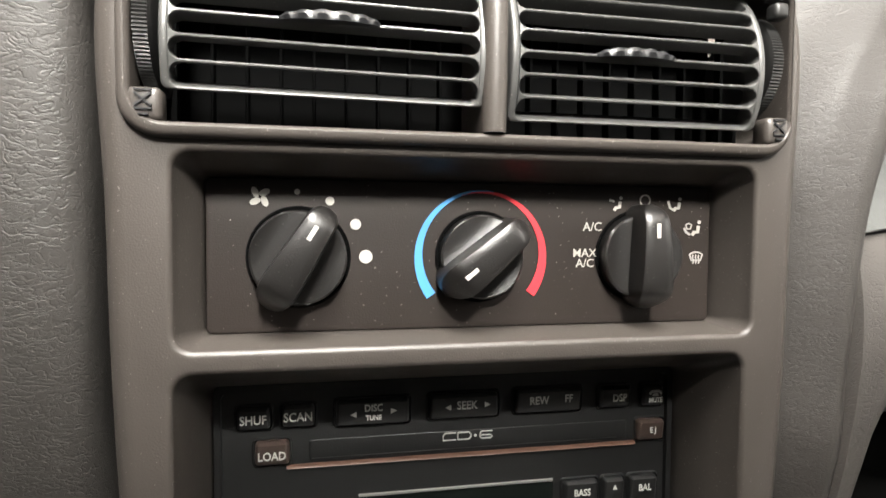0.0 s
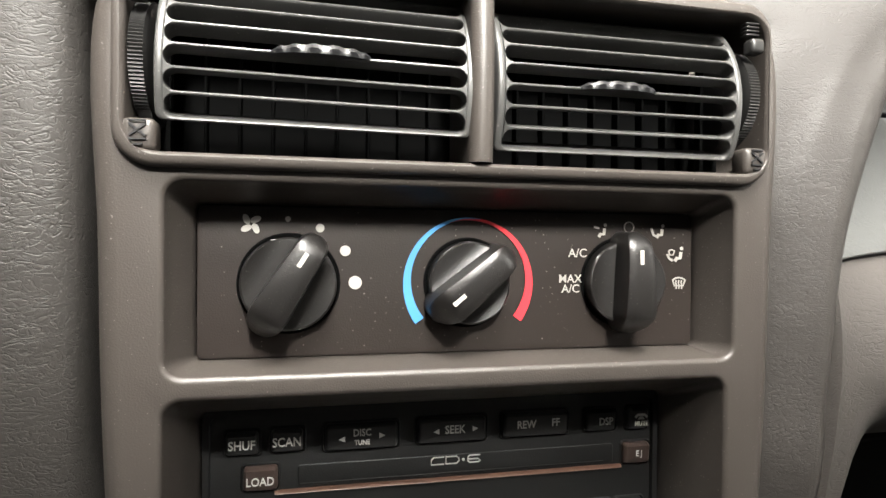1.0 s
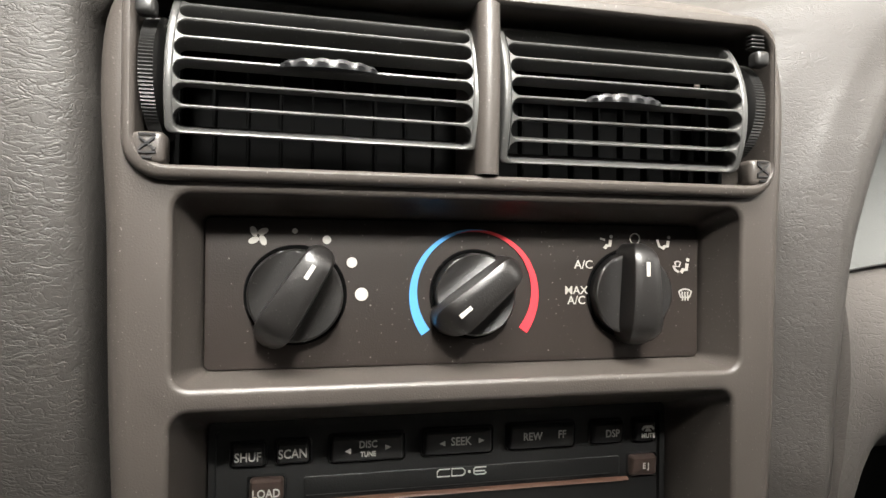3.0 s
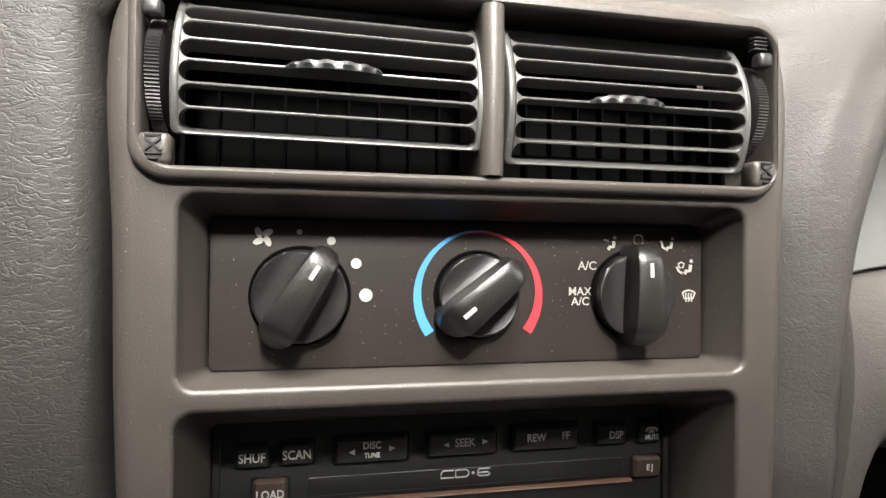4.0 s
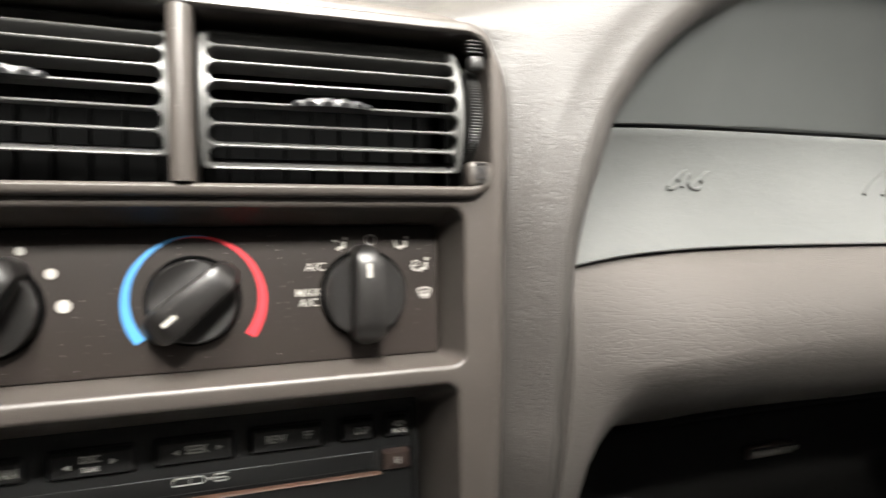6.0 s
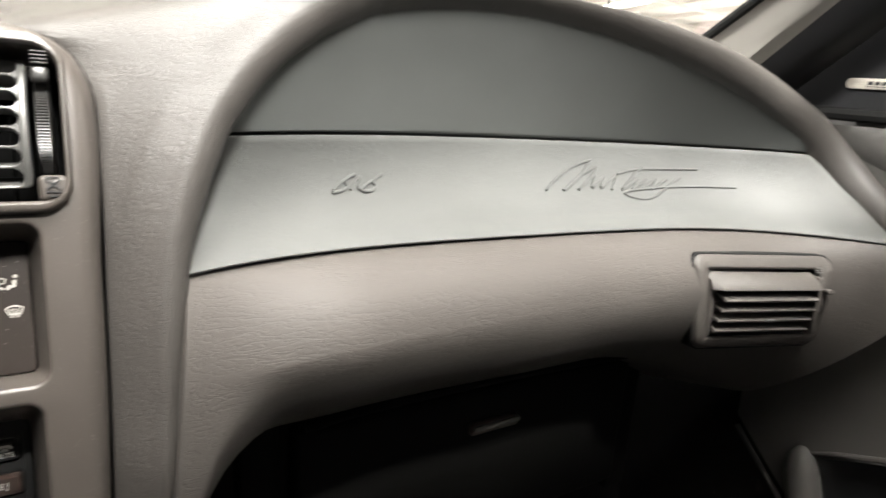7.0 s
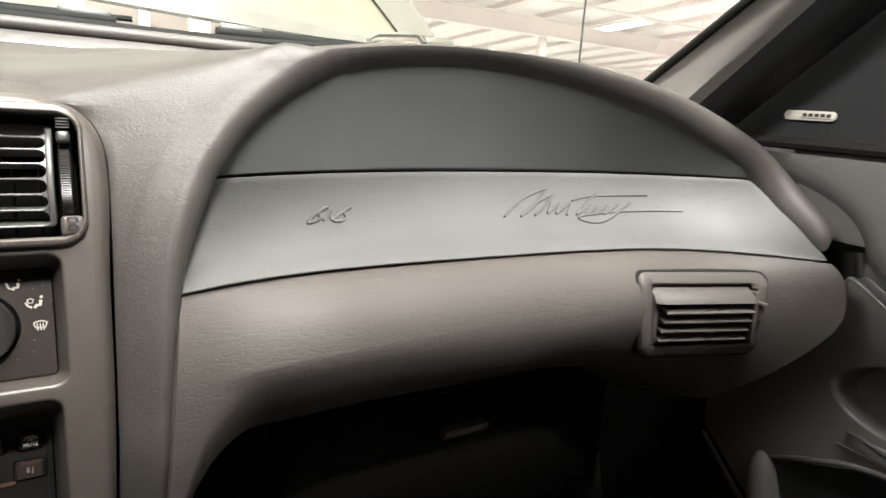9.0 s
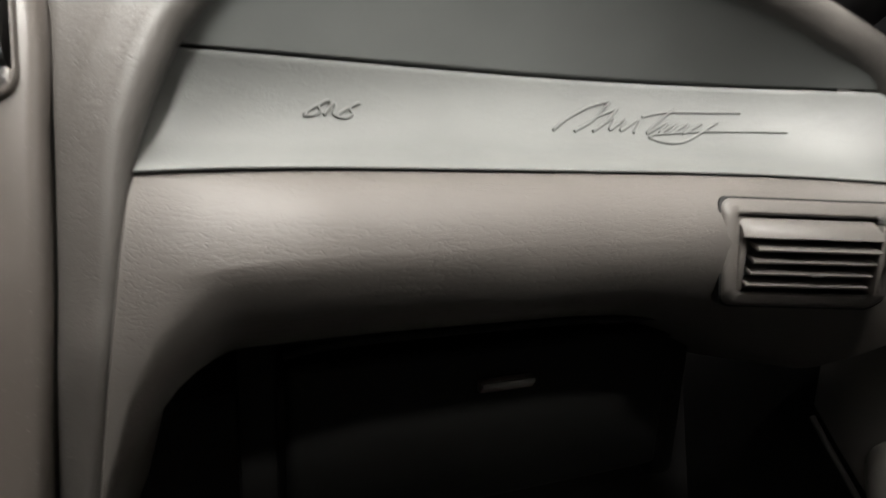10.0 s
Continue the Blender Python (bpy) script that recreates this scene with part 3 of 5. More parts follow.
def stroke(points, w, n=5):
    return tube([(p.x, 0, p.z) for p in spline([(x, 0, z) for x, z in points], n)], w, 6)


SRS = embossed(join(stroke([(-0.0159, -0.0025), (-0.0104, -0.0022), (-0.0049, 0.0006), (-0.0059, 0.0041), (-0.0023, 0.0068), (0.0017, 0.0082)], 0.0012),
                    stroke([(-0.0149, -0.0014), (-0.0098, 0.0027), (-0.0058, 0.0049)], 0.0011),
                    stroke([(-0.0028, -0.0017), (0.0012, 0.0036), (0.0044, 0.0063), (0.0051, 0.0037), (0.0035, -0.0005), (0.0065, -0.0029)], 0.0012),
                    stroke([(0.0065, -0.0029), (0.0123, -0.0030), (0.0163, -0.0002), (0.0148, 0.0034), (0.0187, 0.0063), (0.0219, 0.0074)], 0.0012),
                    stroke([(0.0047, -0.0023), (0.0101, 0.0016), (0.0149, 0.0039)], 0.0011)), 0.2665, 0.54, 0.0007)
part("srs_mark", SRS, M_PAD, airbag, "embossed lettering")
SWASH = embossed(join(stroke([(-0.0964, -0.0075), (-0.0815, 0.0032), (-0.0629, 0.0136), (-0.0487, 0.0188), (-0.0386, 0.0211)], 0.0013),
                      stroke([(-0.0386, 0.0211), (-0.0582, 0.0030), (-0.0777, -0.0078)], 0.0013), stroke([(-0.0777, -0.0078), (-0.0530, 0.0066), (-0.0328, 0.0148)], 0.0012),
                      stroke([(-0.0328, 0.0148), (-0.0461, 0.0021), (-0.0610, -0.0073)], 0.0013),
                      stroke([(-0.0610, -0.0073), (-0.0380, 0.0062), (-0.0455, -0.0058), (-0.0275, 0.0055), (-0.0355, -0.0060), (-0.0146, 0.0055), (-0.0240, -0.0075)], 0.0012),
                      stroke([(0.0180, 0.0160), (0.0037, 0.0055), (-0.0125, -0.0077), (0.0100, 0.0035), (-0.0010, -0.0075), (0.0190, 0.0035), (0.0090, -0.0072), (0.0290, 0.0038), (0.0200, -0.0068), (0.0400, 0.0040)], 0.0012),
                      stroke([(-0.0121, 0.0082), (0.0099, 0.0131), (0.0439, 0.0145), (0.0738, 0.0157)], 0.0011),
                      stroke([(0.0537, 0.0061), (0.0403, -0.0025), (0.0222, -0.0129), (0.0079, -0.0165), (-0.0060, -0.0142), (-0.0109, -0.0103), (0.0030, -0.0074), (0.0385, -0.0039), (0.0714, -0.0022), (0.1053, -0.0011)], 0.0012)), 0.5350, 0.54, 0.0007)
part("embossed_flourish", SWASH, M_PAD, airbag, "embossed flourish of slanted strokes")

# ---- centre bezel ----
FACE_Y = -0.020
bezel = thing("centre_bezel", (0, 0, -0.25), "warm grey plastic centre stack bezel framing vents, controls and radio", "bezel")


def bezel_outline():
    """Outer edge of the bezel in x, z, anticlockwise from the lower right."""
    right = [(0.111, -0.25), (0.1205, -0.11), (0.1245, -0.05), (0.1265, 0.0), (0.1275, 0.05), (0.1300, 0.09), (0.1296, 0.114), (0.1258, 0.1285), (0.1185, 0.1380), (0.1070, 0.1435), (0.0900, 0.1460), (0.045, 0.1470)]
    pts = spline([(x, 0, z) for x, z in right], 3)
    out = [(p.x, p.z) for p in pts]
    return out + [(-0.002 - x, z) for x, z in reversed(out)]


def inset(outline, d):
    """The outline moved inwards by d."""
    n = len(outline)
    out = []
    for i in range(n):
        a, b, c = Vector(outline[i - 1]), Vector(outline[i]), Vector(outline[(i + 1) % n])
        e1, e2 = (b - a).normalized(), (c - b).normalized()
        nn = Vector((-e1.y, e1.x)) + Vector((-e2.y, e2.x))
        nn = nn / max(nn.length_squared / 2, 0.4)
        out.append((b.x + nn.x * d, b.y + nn.y * d))
    return out


def face_with_holes(outer, holes, y):
    bm = bmesh.new()
    edges = []
    for loop in [outer] + holes:
        vs = [bm.verts.new((x, y, z)) for x, z in loop]
        edges += [bm.edges.new((vs[i], vs[(i + 1) % len(vs)])) for i in range(len(vs))]
    bmesh.ops.triangle_fill(bm, edges=edges, use_beauty=True, normal=(0, -1, 0))
    return bm


OUT = bezel_outline()
VENT_HOLE = dict(cx=-0.0005, cz=0.1022, w=0.2350, h=0.0620, r=0.010)
HVAC_CX, HVAC_CZ = -0.0005, 0.0298
RADIO_CX = -0.0025


def hvac_loop(y, g, k=0.0):
    """Outline of the controls' recess: g wider than its mouth, k of the way to its floor."""
    w, h = 0.2130 + (0.2018 - 0.2130) * k, 0.0650 + (0.0568 - 0.0650) * k
    cz = HVAC_CZ + (0.0276 - HVAC_CZ) * k
    return [(x, y, z) for x, z in round_rect(HVAC_CX + 0.0005 * k, cz, w + 2 * g, h + 2 * g, 0.006 - 0.0035 * k + max(g, 0))]


def radio_loop(y, g, k=0.0):
    w = 0.2100 + (0.1965 - 0.2100) * k
    top, low = -0.0108 + (-0.0236 + 0.0108) * k, -0.150
    return [(x, y, z) for x, z in round_rect(RADIO_CX - 0.0008 * k, (top + low) / 2, w + 2 * g, top - low + 2 * g, 0.006 - 0.003 * k + max(g, 0))]


holes = [round_rect(VENT_HOLE["cx"], VENT_HOLE["cz"], VENT_HOLE["w"] + 0.004, VENT_HOLE["h"] + 0.004, 0.012),
         [(p[0], p[2]) for p in hvac_loop(0, 0.0022)], [(p[0], p[2]) for p in radio_loop(0, 0.0022)]]
face = face_with_holes(inset(OUT, 0.0085), holes, FACE_Y)
rolls = []
for k in range(7):
    a = radians(90 * k / 6)
    rolls.append([(x, FACE_Y + (0.0105 + 0.004 * min(1.0, max(0.0, (z - 0.06) / 0.05))) * (1 - math.cos(a)), z) for x, z in inset(OUT, 0.0085 * (1 - math.sin(a)))])
rolls.append([(x, 0.012, z) for x, z in OUT])
recess = rings([hvac_loop(FACE_Y + 0.0022 * (1 - math.cos(a)), 0.0022 * (1 - math.sin(a))) for a in [radians(90 * k / 5) for k in range(6)]]
               + [hvac_loop(-0.012, 0, 0.25), hvac_loop(-0.003, 0, 0.85), hvac_loop(0.0012, 0, 1.0), hvac_loop(0.004, 0, 1.0)])
pocket = rings([radio_loop(FACE_Y + 0.0022 * (1 - math.cos(a)), 0.0022 * (1 - math.sin(a))) for a in [radians(90 * k / 5) for k in range(6)]]
               + [radio_loop(-0.008, 0, 0.35), radio_loop(0.010, 0, 0.9), radio_loop(0.0175, 0, 1.0), radio_loop(0.024, 0, 1.0)])
body = join(face, rings(rolls), recess, pocket)
bmesh.ops.remove_doubles(body, verts=body.verts[:], dist=0.00003)
bmesh.ops.recalc_face_normals(body, faces=body.faces[:])
part("bezel_frame", body, M_BEZEL, bezel)

# raised surround of the two vents, with a tab at each lower corner and a divider between
SUR = round_rect(-0.0015, 0.1025, 0.2420, 0.0725, 0.013, 8)
SUR_IN = round_rect(VENT_HOLE["cx"], VENT_HOLE["cz"], VENT_HOLE["w"], VENT_HOLE["h"], 0.010, 8)
loops = [[(x, FACE_Y + 0.002, z) for x, z in SUR], [(x, FACE_Y - 0.0012, z) for x, z in SUR], [(x, FACE_Y - 0.0030, z) for x, z in inset(SUR, 0.0006)],
         [(x, FACE_Y - 0.0038, z) for x, z in inset(SUR, 0.0018)], [(x, FACE_Y - 0.0038, z) for x, z in inset(SUR_IN, -0.0014)],
         [(x, FACE_Y - 0.0030, z) for x, z in inset(SUR_IN, -0.0004)], [(x, FACE_Y - 0.0015, z) for x, z in SUR_IN], [(x, 0.012, z) for x, z in SUR_IN]]
part("vent_surround", rings(loops), M_BEZEL, bezel)
rows = []
for z in np.linspace(0.0715, 0.1335, 9):
    bow = 0.0012 * math.cos((z - 0.102) / 0.031 * 1.5)
    rows.append([(-0.0008 + 0.0044 * math.cos(a), FACE_Y - 0.001 - bow - 0.0042 * math.sin(a), z) for a in [radians(180 - 20 * k) for k in range(10)]])
div = rings([[(r[0][0], 0.01, r[0][2])] + r + [(r[-1][0], 0.01, r[-1][2])] for r in rows], cyclic=False)
part("vent_divider", div, M_BEZEL, bezel, "slim rounded grey bar between the vents")
for sx, cx in ((1, 0.1125), (-1, -0.1140)):
    tab = part("corner_tab", box(cx, FACE_Y + 0.001, 0.0762, 0.0104, 0.009, 0.0108, 0.0022, 3), M_BEZEL, bezel)
    mark = []
    for ang in (38, -38):
        mark.append(box(0, 0, 0, 0.0062, 0.0005, 0.0007, m=Matrix.Translation((cx, FACE_Y - 0.0039, 0.0775)) @ pose(0, 0, 0, 0, ang, 0)))
    for dx, dz, w, h in ((0, 0.0029, 0.0052, 0.0006), (0, -0.0029, 0.0052, 0.0006), (0, -0.0046, 0.0030, 0.0006)):
        mark.append(box(cx + dx, FACE_Y - 0.0039, 0.0775 + dz, w, 0.0006, h))
    part("moulded_cross", join(*mark), M_BLACK, tab, "small moulded cross mark", smooth=False)

# ---- the two centre air vents ----
BARREL_R, BARREL_Y = 0.0437, 0.0197
PITCH, SLAT = 0.00785, 0.00060
SLAT_R = PITCH / 2 - SLAT


def barrel(bm, zc):
    """Bends a flat x, depth, height drawing round the vent's barrel, whose axis lies at height zc."""
    for v in bm.verts:
        a, r = v.co.z / BARREL_R, BARREL_R - v.co.y
        v.co = Vector((v.co.x, BARREL_Y - r * math.cos(a), zc + r * math.sin(a)))
    return bm


def dense(outline, step=0.003):
    """The outline with its long sides cut into short pieces, so that it can be bent."""
    out = []
    for (x0, z0), (x1, z1) in zip(outline, outline[1:] + outline[:1]):
        n = max(1, int(math.hypot(x1 - x0, z1 - z0) / step))
        out += [(x0 + (x1 - x0) * k / n, z0 + (z1 - z0) * k / n) for k in range(n)]
    return out


def slat_bm(half):
    """One louvre with a rounded nose and flared ends, so that the slots between two have round ends."""
    top = [(-half, SLAT + SLAT_R)] + [(-half + SLAT_R - SLAT_R * math.cos(radians(90 * k / 5)), SLAT + SLAT_R - SLAT_R * math.sin(radians(90 * k / 5))) for k in range(1, 6)]
    top += [(-x, z) for x, z in reversed(top)]
    out = top + [(x, -z) for x, z in reversed(top)]
    loops = []
    for y, g in ((-0.0001, 0.00040), (0.0001, 0.00018), (0.0004, 0.00004), (0.0009, 0.0), (0.0062, 0.0), (0.0070, 0.0002)):
        loops.append([(x, y, z - math.copysign(g, z)) for x, z in out])
    return rings(loops, True, True)


def thumb_fin(cx, y0, z, half, reach, tall):
    """A knurled fin that stands proud of a louvre and slides along it."""
    arc = [radians(a) for a in range(0, 181, 6)]
    low = [(cx + half * math.cos(a), y0 - reach * math.sin(a), z - 0.0006) for a in arc]
    top = [(cx + half * math.cos(a), y0 - reach * math.sin(a) + 0.0008, z - 0.0002 + tall * math.sin(a) ** 0.6 * (1.0 if i % 4 < 2 else 0.86)) for i, a in enumerate(arc)]
    mid = [((a[0] + b[0]) / 2, min(a[1], b[1]) - (0.0007 if i % 4 < 2 else 0.0), (a[2] + b[2]) / 2) for i, (a, b) in enumerate(zip(low, top))]
    back = [(x, y0 + 0.003, zz) for x, y, zz in top]
    foot = [(x, y0 + 0.003, zz) for x, y, zz in low]
    return rings([foot, low, mid, top, back], cyclic=False)


def thumb_wheel(cx, cy, cz, r, w):
    """A ribbed wheel on a sideways axis."""
    n = 216
    prof = [(-w / 2, 0.90), (-w / 2 + 0.0006, 1.0), (w / 2 - 0.0006, 1.0), (w / 2, 0.90)]
    loops = []
    for x, k in prof:
        loops.append([(cx + x, cy + r * (k - (0.026 if i % 2 else 0.0)) * math.cos(2 * math.pi * i / n), cz + r * (k - (0.026 if i % 2 else 0.0)) * math.sin(2 * math.pi * i / n)) for i in range(n)])
    return rings(loops, True, True)


def centre_vent(x0, x1, zc, first_angle, fin_x, fin_half, wheel_side, roll, label):
    """A barrel vent between x0 and x1: seven slots on a bowed face, a slide fin and a thumb wheel."""
    cx, half = (x0 + x1) / 2, (x1 - x0) / 2
    vent = thing("air_vent", (cx, 0, 0.072), label, "air vent", "centre air vents")
    s0 = BARREL_R * first_angle
    s1 = s0 - 7 * PITCH
    tilt = Matrix.Translation((cx, 0, zc)) @ pose(0, 0, 0, 0, roll, 0) @ Matrix.Translation((-cx, 0, -zc))

    def bent(bm):
        return moved(barrel(bm, zc), 0, 0, 0, tilt)

    top, low = min(s0 + 0.0022, 0.0405), s1 - 0.0013
    outer = dense(round_rect(cx, (top + low) / 2, 2 * half + 0.0058, top - low, 0.0025))
    # both loops have one count: the opening is drawn as the outer one squeezed onto it
    inner = [(cx + (x - cx) * half / (half + 0.0029), s1 + (z - low) * (s0 - s1) / (top - low)) for x, z in outer]
    part("vent_frame", bent(rings([[(x, 0.008, z) for x, z in outer], [(x, 0.0008, z) for x, z in outer], [(x, 0.0002, z) for x, z in inset(outer, 0.0003)], [(x, 0.0, z) for x, z in inset(outer, 0.0007)],
                                   [(x, 0.0, z) for x, z in inset(inner, -0.0006)], [(x, 0.0003, z) for x, z in inset(inner, -0.0002)], [(x, 0.0009, z) for x, z in inner], [(x, 0.008, z) for x, z in inner]])), M_GRILLE, vent)
    for k in range(1, 7):
        bm = slat_bm(half)
        bm.transform(Matrix.Translation((cx, 0, s0 - k * PITCH)))
        part("louvre", bent(bm), M_GRILLE, vent)
    first = None
    # vanes coloured near-black, so that they sink into the vent's shade
    for k in range(8):
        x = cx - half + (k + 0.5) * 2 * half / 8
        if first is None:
            first = part("vane", box(x, 0.0185, zc + 0.002, 0.0011, 0.008, 0.054, 0.0003, 1), M_DEPTH_SHADE, vent)
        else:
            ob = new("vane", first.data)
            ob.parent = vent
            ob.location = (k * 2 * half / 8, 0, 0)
    # the duct's face holds the shade inside the vent as near-black colour
    part("duct", box(cx, 0.030, zc + 0.003, 2 * half + 0.004, 0.02, 0.061), M_DEPTH_SHADE, vent)
    a = first_angle - 4 * PITCH / BARREL_R
    part("slide_fin", thumb_fin(fin_x, BARREL_Y - BARREL_R * math.cos(a) + 0.001, zc + BARREL_R * math.sin(a), fin_half, 0.0050, 0.0030), M_BLACK, vent, "knurled black slide fin")
    wx = cx + wheel_side * (half + 0.0080)
    part("thumb_wheel", thumb_wheel(wx, FACE_Y + 0.0165, 0.1030, 0.0212, 0.0056), M_WHEEL, vent, "ribbed black thumb wheel")
    part("wheel_knob", join(box(wx, FACE_Y - 0.0030, 0.1212, 0.0062, 0.006, 0.0060, 0.0016, 3), *[box(wx, FACE_Y - 0.0008, 0.1264 + 0.0015 * k, 0.0060, 0.004, 0.0008, 0.0003, 1) for k in range(4)]), M_WHEEL, vent)
    part("wheel_pocket", box(wx, 0.006, 0.1024, 0.0085, 0.004, 0.0600), M_DEPTH_SHADE, vent)


centre_vent(-0.1066, -0.0067, 0.0985, 0.870, -0.0570, 0.0166, -1, 0.7, "black car air vent with wide louvres and a knurled slide fin")
centre_vent(0.0078, 0.1028, 0.0990, 0.744, 0.0520, 0.0156, 1, 0.0, "black car air vent beside the passenger side with knurled fin")
# unseen near-black sheet added behind both vents to keep them dark
single("vent_backing", box(-0.0005, 0.030, 0.1024, 0.236, 0.004, 0.064), M_DEPTH_SHADE, kind="structure")

# ---- climate control panel ----
climate = thing("climate_control_panel", (0, 0, 0), "black climate control panel with three knobs and printed symbols", "control panel")
part("faceplate", plate(round_rect(0, 0.0275, 0.2010, 0.0560, 0.0022), 0.0, 0.004, 0.0004), M_FACE, climate)
PY = -0.0004
KZ = 0.0270


def knob(x, angle, mark, size, label):
    """A turn knob: a disc scooped on both sides of a tall tapered grip, turned by angle; mark: place of its white line along the grip."""
    n = 64

    def top(a, b):
        return -(0.0054 + 44 * (min(abs(b), size) - 0.66 * size) ** 2)

    loops = [[(r * math.cos(t), y, r * math.sin(t)) for t in [2 * math.pi * i / n for i in range(n)]] for r, y in ((size, 0.0), (size, -0.0030), (size, -0.0050))]
    for r in (0.985, 0.955, 0.90, 0.82, 0.74, 0.66, 0.58, 0.50, 0.42, 0.34, 0.2, 0.02):
        loops.append([(size * r * math.cos(t), top(size * r * math.cos(t), size * r * math.sin(t)) + (0.0005 if r > 0.98 else 0.0), size * r * math.sin(t)) for t in [2 * math.pi * i / n for i in range(n)]])
    disc_bm = rings(loops)
    # the grip: a crowned blade, narrower towards its pointer, with crisp long edges and rolled ends
    loops = []
    length = 0.0208 if size > 0.0165 else 0.0200
    for i in range(33):
        u = -math.cos(math.pi * i / 32)
        end = min(1.0, max(0.0, (abs(u) - (0.50 if u < 0 else 0.62)) / (0.50 if u < 0 else 0.38)))
        h = 0.0172 - 0.0022 * u * u - (0.0085 if u < 0 else 0.0050) * end ** 2.4
        w = (0.0071 - 0.0022 * (u + 1) / 2) * math.sqrt(max(0.02, 1 - 0.97 * end ** (2.6 if u < 0 else 3.0)))
        wb, px = w + 0.0009, length * u
        loops.append([(px, -0.001, -wb), (px, -h * 0.55, -w - 0.0004), (px, -h + 0.0010, -w), (px, -h + 0.0004, -w + 0.0001), (px, -h, -w + 0.0006), (px, -h - 0.0003, -w * 0.4), (px, -h - 0.0004, 0.0), (px, -h - 0.0003, w * 0.4),
                      (px, -h, w - 0.0006), (px, -h + 0.0004, w - 0.0001), (px, -h + 0.0010, w), (px, -h * 0.55, w + 0.0004), (px, -0.001, wb)])
    grip_bm = rings(loops, True, True)
    turn = pose(x, 0, KZ, 0, -angle, 0)
    for bm in (disc_bm, grip_bm):
        bm.transform(turn)
    k = part("knob", disc_bm, M_KNOB, climate, label)
    g = part("grip", grip_bm, M_KNOB, k)
    slot = box(mark, -0.0172 + 0.0022 * (mark / length) ** 2, 0.0004, 0.0056, 0.0014, 0.0016, m=turn)
    part("indicator", slot, M_WHITE, g, "white pointer line", smooth=False)
    return k


for x, angle, mark, size, label in ((-0.0682, 58, 0.0105, 0.0172, "black fan speed knob turned up and right"), (0.0002, 40, -0.0090, 0.0162, "black temperature knob with its pointer down and left"),
                                    (0.0672, 91, 0.0105, 0.0172, "black mode knob standing upright")):
    knob(x, angle, mark, size, label)
    # flat near-black ring in place of the shade round the knob
    part("knob_gap_shade", rings([[(x + r * math.cos(2 * math.pi * i / 40), y, KZ + r * math.sin(2 * math.pi * i / 40)) for i in range(40)] for r, y in ((size + 0.0016, -0.0004), (size, -0.0004), (size - 0.0001, 0.001))]), M_DEPTH_SHADE, climate)

# printed symbols
for x, z, r in ((-0.0688, 0.0509, 0.0010), (-0.0571, 0.0477, 0.0016), (-0.0477, 0.0392, 0.0020), (-0.0439, 0.0271, 0.0025)):
    part("speed_dot", disc(x, PY, z, r), M_WHITE, climate, smooth=False)
fan = []
for k in range(4):
    a = radians(45 + 90 * k)
    fan.append(poly_print([(-0.0819 + 0.0023 * math.cos(a) + 0.0018 * math.cos(t) * math.cos(a) - 0.0015 * math.sin(t) * math.sin(a + 0.5),
                            0.0489 + 0.0023 * math.sin(a) + 0.0018 * math.cos(t) * math.sin(a) + 0.0015 * math.sin(t) * math.cos(a + 0.5)) for t in [2 * math.pi * i / 14 for i in range(14)]], PY))
part("fan_symbol", join(*fan), M_WHITE, climate, smooth=False)


def arc_print(a0, a1, w0, w1, n=30, r=0.0254):
    pts, ws = [], []
    for i in range(n + 1):
        u = i / n
        a = radians(a0 + (a1 - a0) * u)
        pts.append((0.0012 + r * math.cos(a), 0.0272 + r * math.sin(a)))
        ws.append(w0 + (w1 - w0) * u)
    return ribbon(pts, ws, PY)


part("cold_arc", arc_print(217, 80, 0.0040, 0.0003, r=0.0252), M_BLUE, climate, "tapering blue arc", smooth=False)
part("warm_arc", arc_print(-37, 110, 0.0040, 0.0002, r=0.0248), M_RED, climate, "tapering red arc", smooth=False)
part("off_ring", rings([[(0.0704 + r * math.cos(2 * math.pi * i / 28), y, 0.0498 + r * math.sin(2 * math.pi * i / 28)) for i in range(28)] for r, y in ((0.0020, PY), (0.0024, PY), (0.0024, 0.0), (0.0020, 0.0), (0.0020, PY))]), M_WHITE, climate, smooth=False)


def seated(x, z, s=1.0):
    """A small seated figure sign made of plain bars."""
    return [ribbon([(x + s * 0.0012, z + s * 0.0012), (x + s * 0.0009, z - s * 0.0012), (x - s * 0.0006, z - s * 0.0012), (x - s * 0.0014, z - s * 0.0024)], s * 0.0013, PY), disc(x + s * 0.0015, PY, z + s * 0.0026, s * 0.0007, 12)]


part("face_symbol", join(*seated(0.0580, 0.0480), ribbon([(0.0545, 0.0498), (0.0567, 0.0492)], 0.0008, PY)), M_WHITE, climate, smooth=False)
part("floor_symbol", join(*seated(0.0848, 0.0480), ribbon([(0.0808, 0.0496), (0.0818, 0.0468), (0.0832, 0.0462)], 0.0009, PY)), M_WHITE, climate, smooth=False)
part("mixed_symbol", join(*seated(0.0938, 0.0382, 1.1), ribbon([(0.0885, 0.0386), (0.0894, 0.0368), (0.0912, 0.0358)], 0.0009, PY), ribbon([(0.0892, 0.0400), (0.0906, 0.0405), (0.0920, 0.0400), (0.0914, 0.0382), (0.0898, 0.0382), (0.0892, 0.0400)], 0.0005, PY)), M_WHITE, climate, smooth=False)
fr = [ribbon([(0.0913, 0.0275), (0.0928, 0.0283), (0.0943, 0.0285), (0.0958, 0.0283), (0.0973, 0.0275), (0.0964, 0.0250), (0.0922, 0.0250), (0.0913, 0.0275)], 0.0006, PY)]
